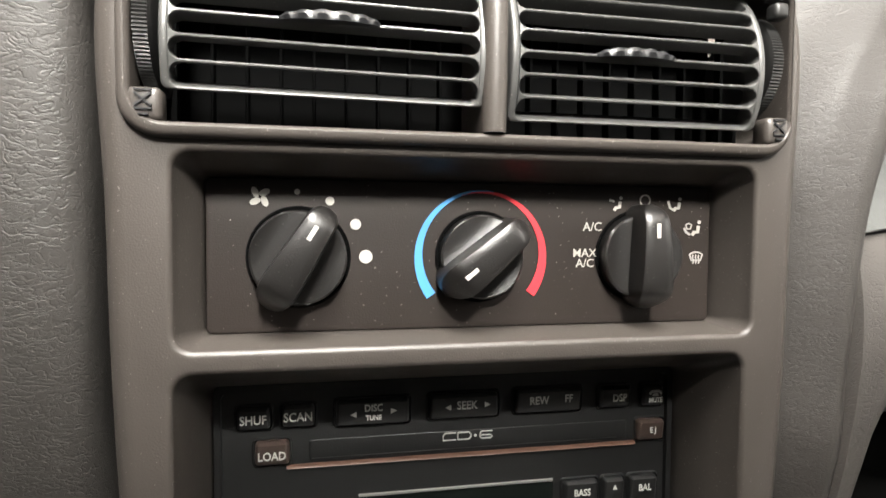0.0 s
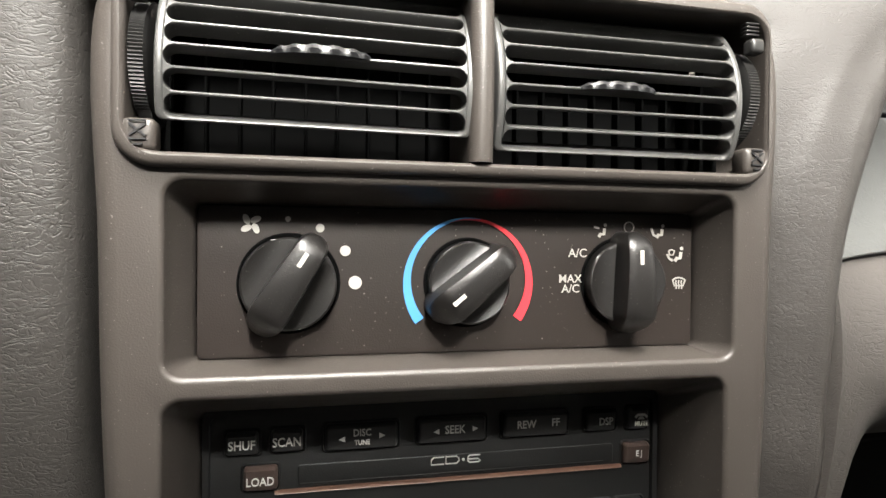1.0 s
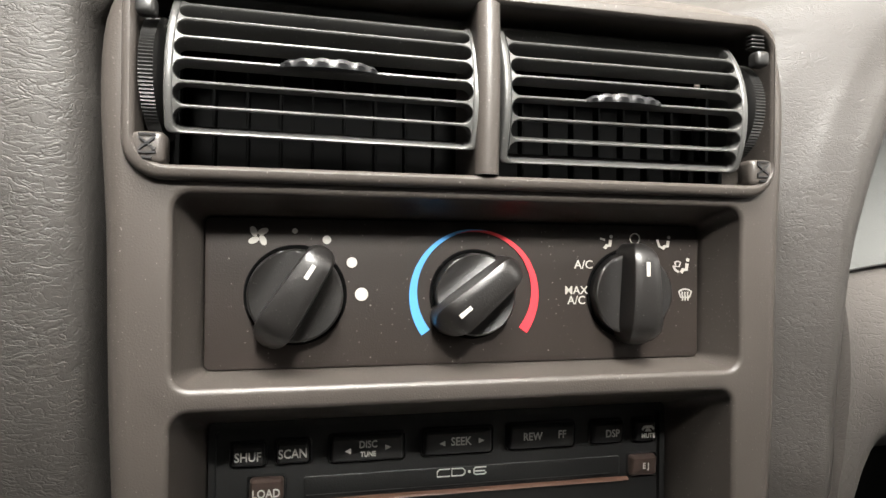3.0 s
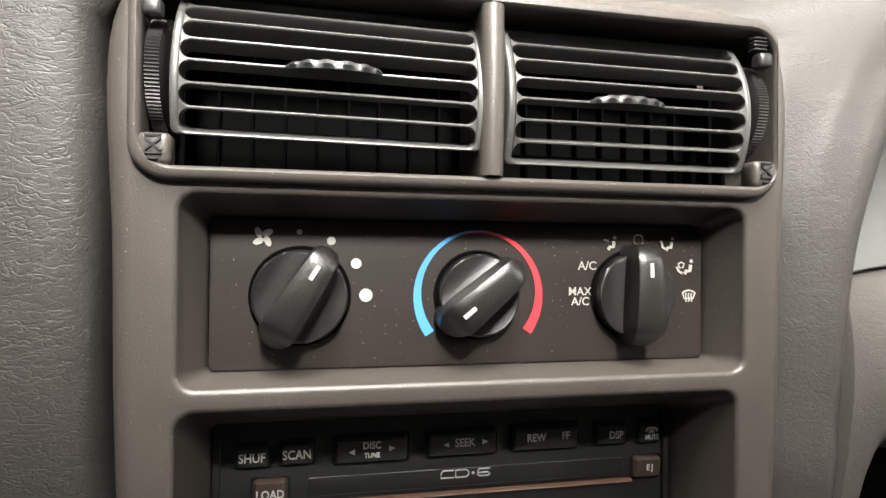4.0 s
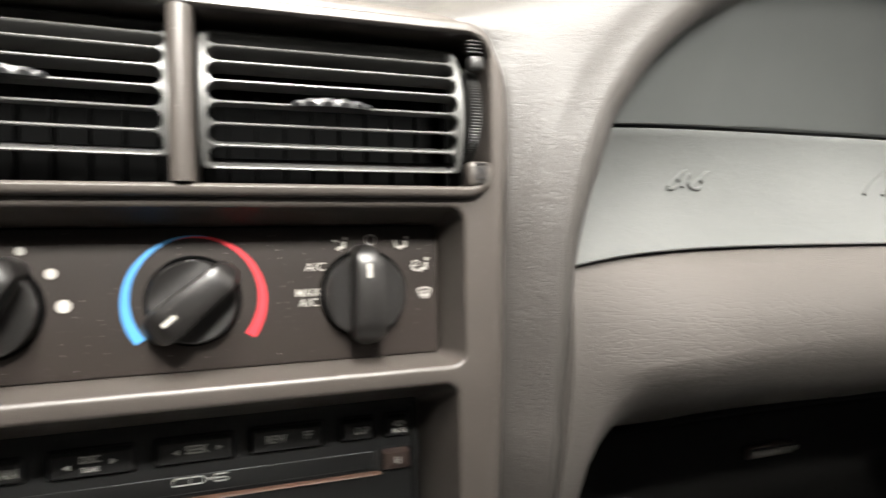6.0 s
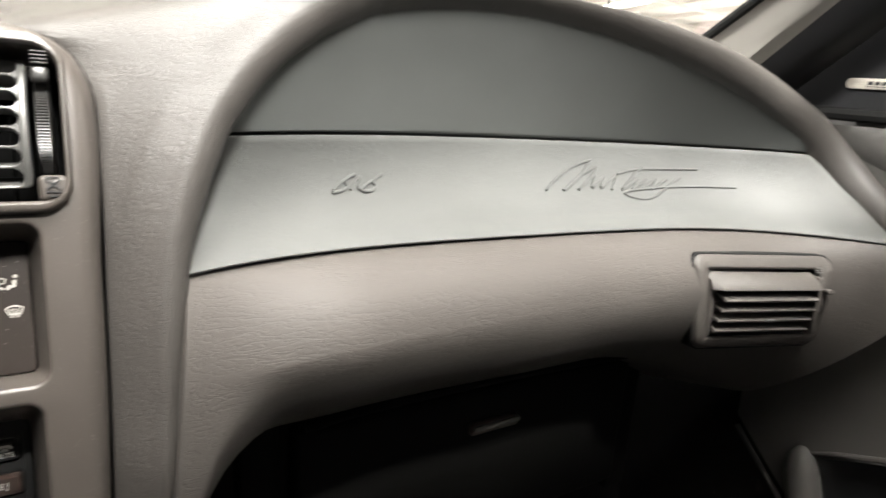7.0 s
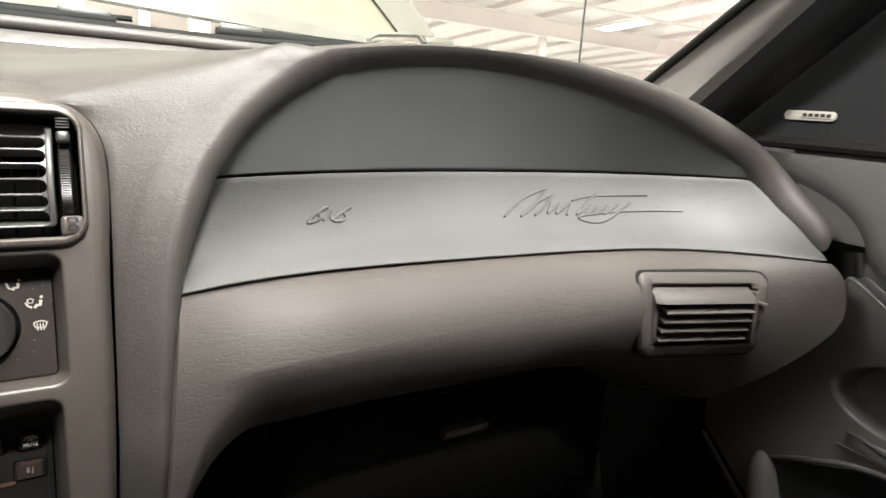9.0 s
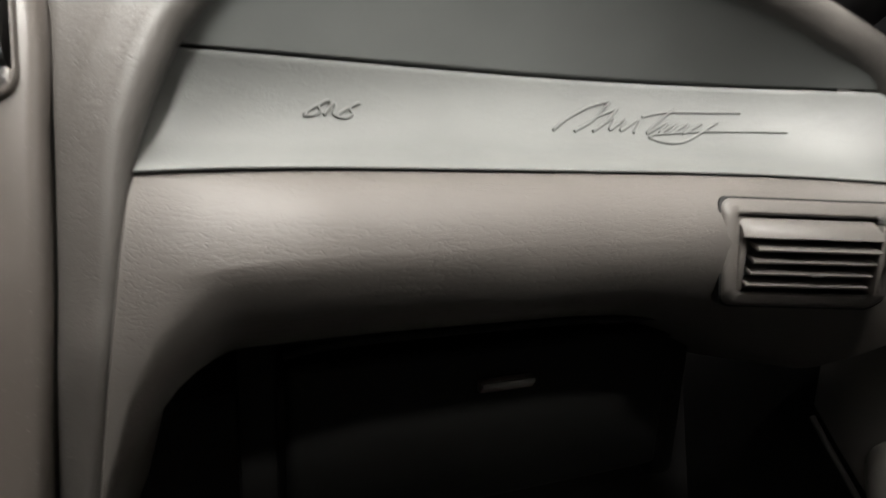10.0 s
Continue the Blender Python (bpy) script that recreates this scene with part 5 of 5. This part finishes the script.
back_v = [trim_bm.verts.new((TRIM_X + 0.030, y, z)) for y, z in OUTLINE]
lip = [trim_bm.verts.new((TRIM_X, y, z)) for y, z in oval_line(*HANDLE)]
rim_edges = [trim_bm.edges.new((v[i], v[(i + 1) % len(v)])) for v in (outer, lip) for i in range(len(v))]
bmesh.ops.triangle_fill(trim_bm, edges=rim_edges, use_beauty=True, normal=(-1, 0, 0))
for i in range(len(outer)):
    j = (i + 1) % len(outer)
    trim_bm.faces.new((outer[i], outer[j], back_v[j], back_v[i]))
# the handle hollow is dished into the trim with a rounded lip
prev = lip
for depth, shrink in ((0.0006, 0.975), (0.003, 0.94), (0.008, 0.91), (0.016, 0.885), (0.024, 0.82), (0.027, 0.55), (0.028, 0.02)):
    ring_v = [trim_bm.verts.new((TRIM_X + depth, y, z)) for y, z in oval_line(HANDLE[0], HANDLE[1], HANDLE[2] * shrink, HANDLE[3] * shrink, HANDLE[4])]
    for i in range(len(lip)):
        j = (i + 1) % len(lip)
        trim_bm.faces.new((prev[i], prev[j], ring_v[j], ring_v[i]))
    prev = ring_v
bmesh.ops.recalc_face_normals(trim_bm, faces=trim_bm.faces[:])
part("front_trim", trim_bm, M_DOOR, door, "smooth grey door trim with a rounded tip and dished hollow")
part("trim_edge", tube(spline([(TRIM_X + 0.0015, y, z) for y, z in ((-0.0520, -0.0230), (-0.0600, -0.0110), (-0.0645, -0.0090), (-0.0700, -0.0125), (-0.0936, -0.0380), (-0.1144, -0.0640), (-0.170, -0.125), (-0.30, -0.26))], 4), 0.0026, 8), M_DOOR, door)


def oval(cy, cz, ry, rz, x, tilt, w, name, label="", up=0.004):
    """A raised oval rim on the door with a dark hollow in it."""
    pts = [(x - up, y, z) for y, z in oval_line(cy, cz, ry, rz, tilt)]
    pts.append(pts[0])
    rim_part = part(name, tube(pts, w, 10, closed=False), M_DOOR, door, label)
    cen = Vector((x, cy, cz))
    part("hollow", rings([[Vector(p) + Vector((up * 0.5, 0, 0)) for p in pts], [cen + (Vector(p) - cen) * 0.8 + Vector((-0.0005, 0, 0)) for p in pts], [cen + Vector((-0.0005, 0, 0)) + (Vector(p) - cen) * 0.01 for p in pts]], cyclic=False), M_DOOR, rim_part)


part("pull_ridge", tube(spline([(0.784, -0.052, -0.168), (0.778, -0.078, -0.176), (0.774, -0.112, -0.191), (0.772, -0.17, -0.222), (0.772, -0.3, -0.29)], 6), 0.005, 10, radii=[0.0008 + 0.0042 * min(1.0, k / 10) for k in range(25)]), M_DOOR, door)
oval(-0.156, 0.017, 0.044, 0.032, 0.774, 12, 0.0065, "handle_ring", "oval ring round the door handle hollow", 0.002)
part("pocket_lip", tube(spline([(0.786, 0.060, -0.226), (0.783, 0.020, -0.214), (0.780, -0.0155, -0.207), (0.778, -0.0551, -0.2015), (0.776, -0.1125, -0.208), (0.774, -0.20, -0.245), (0.774, -0.35, -0.32)], 6), 0.0032, 8, radii=[0.0008 + 0.0024 * min(1.0, k / 10) for k in range(37)]), M_DOOR, door, "thin curved lip of the door pocket")
part("pocket_lip", tube(spline([(0.784, -0.040, -0.182), (0.781, -0.078, -0.194), (0.779, -0.13, -0.220), (0.777, -0.25, -0.285)], 6), 0.0030, 8, radii=[0.0006 + 0.0024 * min(1.0, k / 8) for k in range(19)]), M_DOOR, door)
part("pocket_post", tube(spline([(0.786, 0.045, -0.214), (0.779, 0.043, -0.228), (0.773, 0.039, -0.260), (0.770, 0.030, -0.33), (0.770, 0.01, -0.42)], 5), 0.016, 12, radii=[0.004 + 0.0135 * math.sin(min(1.0, k / 8) * math.pi / 2) for k in range(21)]), M_DOOR, door, "rounded post at the front of the pocket")
# flat black plate on the trim for the shade inside the pocket
part("pocket_shade", rings([[(0.7838, y, z) for y, z in ((0.030, -0.222), (-0.02, -0.212), (-0.056, -0.207), (-0.112, -0.2135), (-0.25, -0.28), (-0.25, -0.45), (0.0, -0.45), (0.015, -0.30))], [(0.7842, y, z) for y, z in ((0.030, -0.222), (-0.02, -0.212), (-0.056, -0.207), (-0.112, -0.2135), (-0.25, -0.28), (-0.25, -0.45), (0.0, -0.45), (0.015, -0.30))]], True, True), M_BLACK, door)
single("sill_edge", tube([(0.775, 0.115, -0.205), (0.772, 0.097, -0.2292), (0.770, 0.056, -0.288), (0.768, 0.0, -0.36)], 0.0030, 8), M_CABIN, "thin dark door sill edge", "trim", kind="structure")

# plain closing of the cabin, out of sight, with walls added to block light
single("cabin_floor", box(0.0, -0.55, -0.62, 1.7, 2.6, 0.02, m=pose(0, 0, 0, 12, 0, 0) @ Matrix.Translation((0, 0, 0.06))), M_CARPET, "carpeted cabin floor, near-black to hold the footwell's shade", "floor", kind="structure")
single("footwell_wall", box(0.0, 0.34, -0.30, 1.6, 0.02, 0.80), M_CARPET, "carpeted footwell wall, near-black to hold the shade", "wall", kind="structure")
single("door_skin", box(0.835, -0.25, -0.17, 0.02, 1.6, 0.66, 0.005, 2), M_CABIN, "outer skin of the car door", "door", kind="structure")
single("kick_panel", box(0.813, 0.275, -0.395, 0.02, 0.53, 0.66), M_CARPET, "kick panel coloured near-black for the footwell's shade", "trim", kind="structure")
# added black block in place of the shade between dash and door
single("gap_block", box(0.813, 0.240, 0.033, 0.02, 0.60, 0.19, 0.004, 2), M_RUBBER, "black block added to keep the gap before the door dark", "seal", kind="structure")
# closes the side, built tall to block lamplight from the lower door
single("side_shade_wall", box(-0.76, -0.40, 0.100, 0.03, 1.7, 1.44, 0.01, 2), M_CABIN, "unseen dark wall added at the side to shade the lower door", "wall", kind="structure")
single("quarter_wall", box(0.80, -0.86, -0.19, 0.03, 0.9, 0.58, 0.01, 2), M_CABIN, "plain dark cabin side behind the door", "wall", kind="structure")
# added light block: its top edge sets how far down the dash is lit
single("rear_shade_wall", box(0.0, -0.53, -0.070, 1.5, 0.03, 0.94, 0.01, 2), M_CABIN, "unseen dark wall added behind to shade the lower dash", "wall", kind="structure")
single("tunnel", box(-0.002, -0.40, -0.47, 0.22, 1.5, 0.36, 0.03, 3), M_CABIN, "plain dark centre tunnel", "trim", kind="structure")

# unseen sheet added so no daylight shows through the dash's gaps
single("dash_backing", box(0.0, 0.32, 0.03, 1.5, 0.01, 0.36), M_DEPTH_SHADE, "unseen near-black sheet added to block light through the dash", "wall", kind="structure")

# ---- the hall outside ----
I4 = Matrix()
X0, X1, Y0, Y1 = -30.0, 60.0, -30.0, 62.0
single("ground", box((X0 + X1) / 2, (Y0 + Y1) / 2, -0.05, X1 - X0, Y1 - Y0, 0.1), M_HALL_FLOOR, "pale concrete hall floor", "floor", kind="structure", m=I4)
single("ceiling", box((X0 + X1) / 2, (Y0 + Y1) / 2, CEILING_Z + 0.35, X1 - X0, Y1 - Y0, 0.1), M_HALL_DECK, "white ribbed hall ceiling", "ceiling", kind="structure", m=I4)
for nm, b in (("wall_north", box((X0 + X1) / 2, Y1, CEILING_Z / 2, X1 - X0, 0.2, CEILING_Z + 0.8)), ("wall_south", box((X0 + X1) / 2, Y0, CEILING_Z / 2, X1 - X0, 0.2, CEILING_Z + 0.8)),
              ("wall_east", box(X1, (Y0 + Y1) / 2, CEILING_Z / 2, 0.2, Y1 - Y0, CEILING_Z + 0.8)), ("wall_west", box(X0, (Y0 + Y1) / 2, CEILING_Z / 2, 0.2, Y1 - Y0, CEILING_Z + 0.8))):
    single(nm, b, M_HALL_WALL, "white painted hall wall", "wall", kind="structure", m=I4)


def steel(name, bm, label, category, group):
    return single(name, bm, M_HALL_STEEL, label, category, group, m=I4, smooth=False)


for y in (12.0, 24.0, 36.0, 48.0):
    steel("girder", join(box(15, y, CEILING_Z - 0.35, 90, 0.12, 0.80), box(15, y, CEILING_Z - 0.75, 90, 0.35, 0.06), box(15, y, CEILING_Z + 0.05, 90, 0.35, 0.06)), "beige steel roof girder across the hall", "girder", "roof girders")
for x in range(-28, 60, 3):
    steel("roof_joist", join(box(x, 16, CEILING_Z + 0.20, 0.10, 92, 0.18), box(x, 16, CEILING_Z + 0.08, 0.22, 92, 0.03)), "pale steel joist under the hall ceiling", "joist", "roof joists")
for y in (12.0, 24.0, 36.0, 48.0):
    for x in (-16.0, 2.0, 20.0, 38.0):
        steel("column", join(box(x, y, CEILING_Z / 2 - 0.3, 0.03, 0.3, CEILING_Z - 0.8), box(x - 0.15, y, CEILING_Z / 2 - 0.3, 0.03, 0.3, CEILING_Z - 0.8), box(x + 0.15, y, CEILING_Z / 2 - 0.3, 0.03, 0.3, CEILING_Z - 0.8), box(x, y, CEILING_Z / 2 - 0.3, 0.3, 0.03, CEILING_Z - 0.8)), "pale steel hall column", "column", "hall columns")
for y in (17.0, 29.0, 41.0):
    steel("pipe", join(tube([(-28, y, CEILING_Z - 1.0), (15, y, CEILING_Z - 1.0), (58, y, CEILING_Z - 1.0)], 0.06, 8), *[box(x, y, CEILING_Z - 0.35, 0.02, 0.02, 1.32) for x in range(-25, 58, 8)]), "white sprinkler pipe under the ceiling", "pipe", "ceiling pipes")
# fixtures for all of LAMPS, the added door lamps too
for lx, ly, power in LAMPS:
    lamp = thing("ceiling_lamp", (lx, ly, CEILING_Z - 0.70), "bright linear lamp under the hall ceiling, two of them added for the door", "lamp", "hall lamps", m=I4)
    part("lamp_body", join(box(lx, ly, CEILING_Z - 0.62, 0.50, 2.4, 0.10, 0.02, 2), box(lx, ly - 0.9, CEILING_Z - 0.14, 0.02, 0.02, 0.90), box(lx, ly + 0.9, CEILING_Z - 0.14, 0.02, 0.02, 0.90)), M_HALL_WALL, lamp)
    for dx in (-0.12, 0.12):
        part("lamp_tube", box(lx + dx, ly, CEILING_Z - 0.69, 0.06, 2.3, 0.04, 0.015, 2), M_LAMP, lamp)
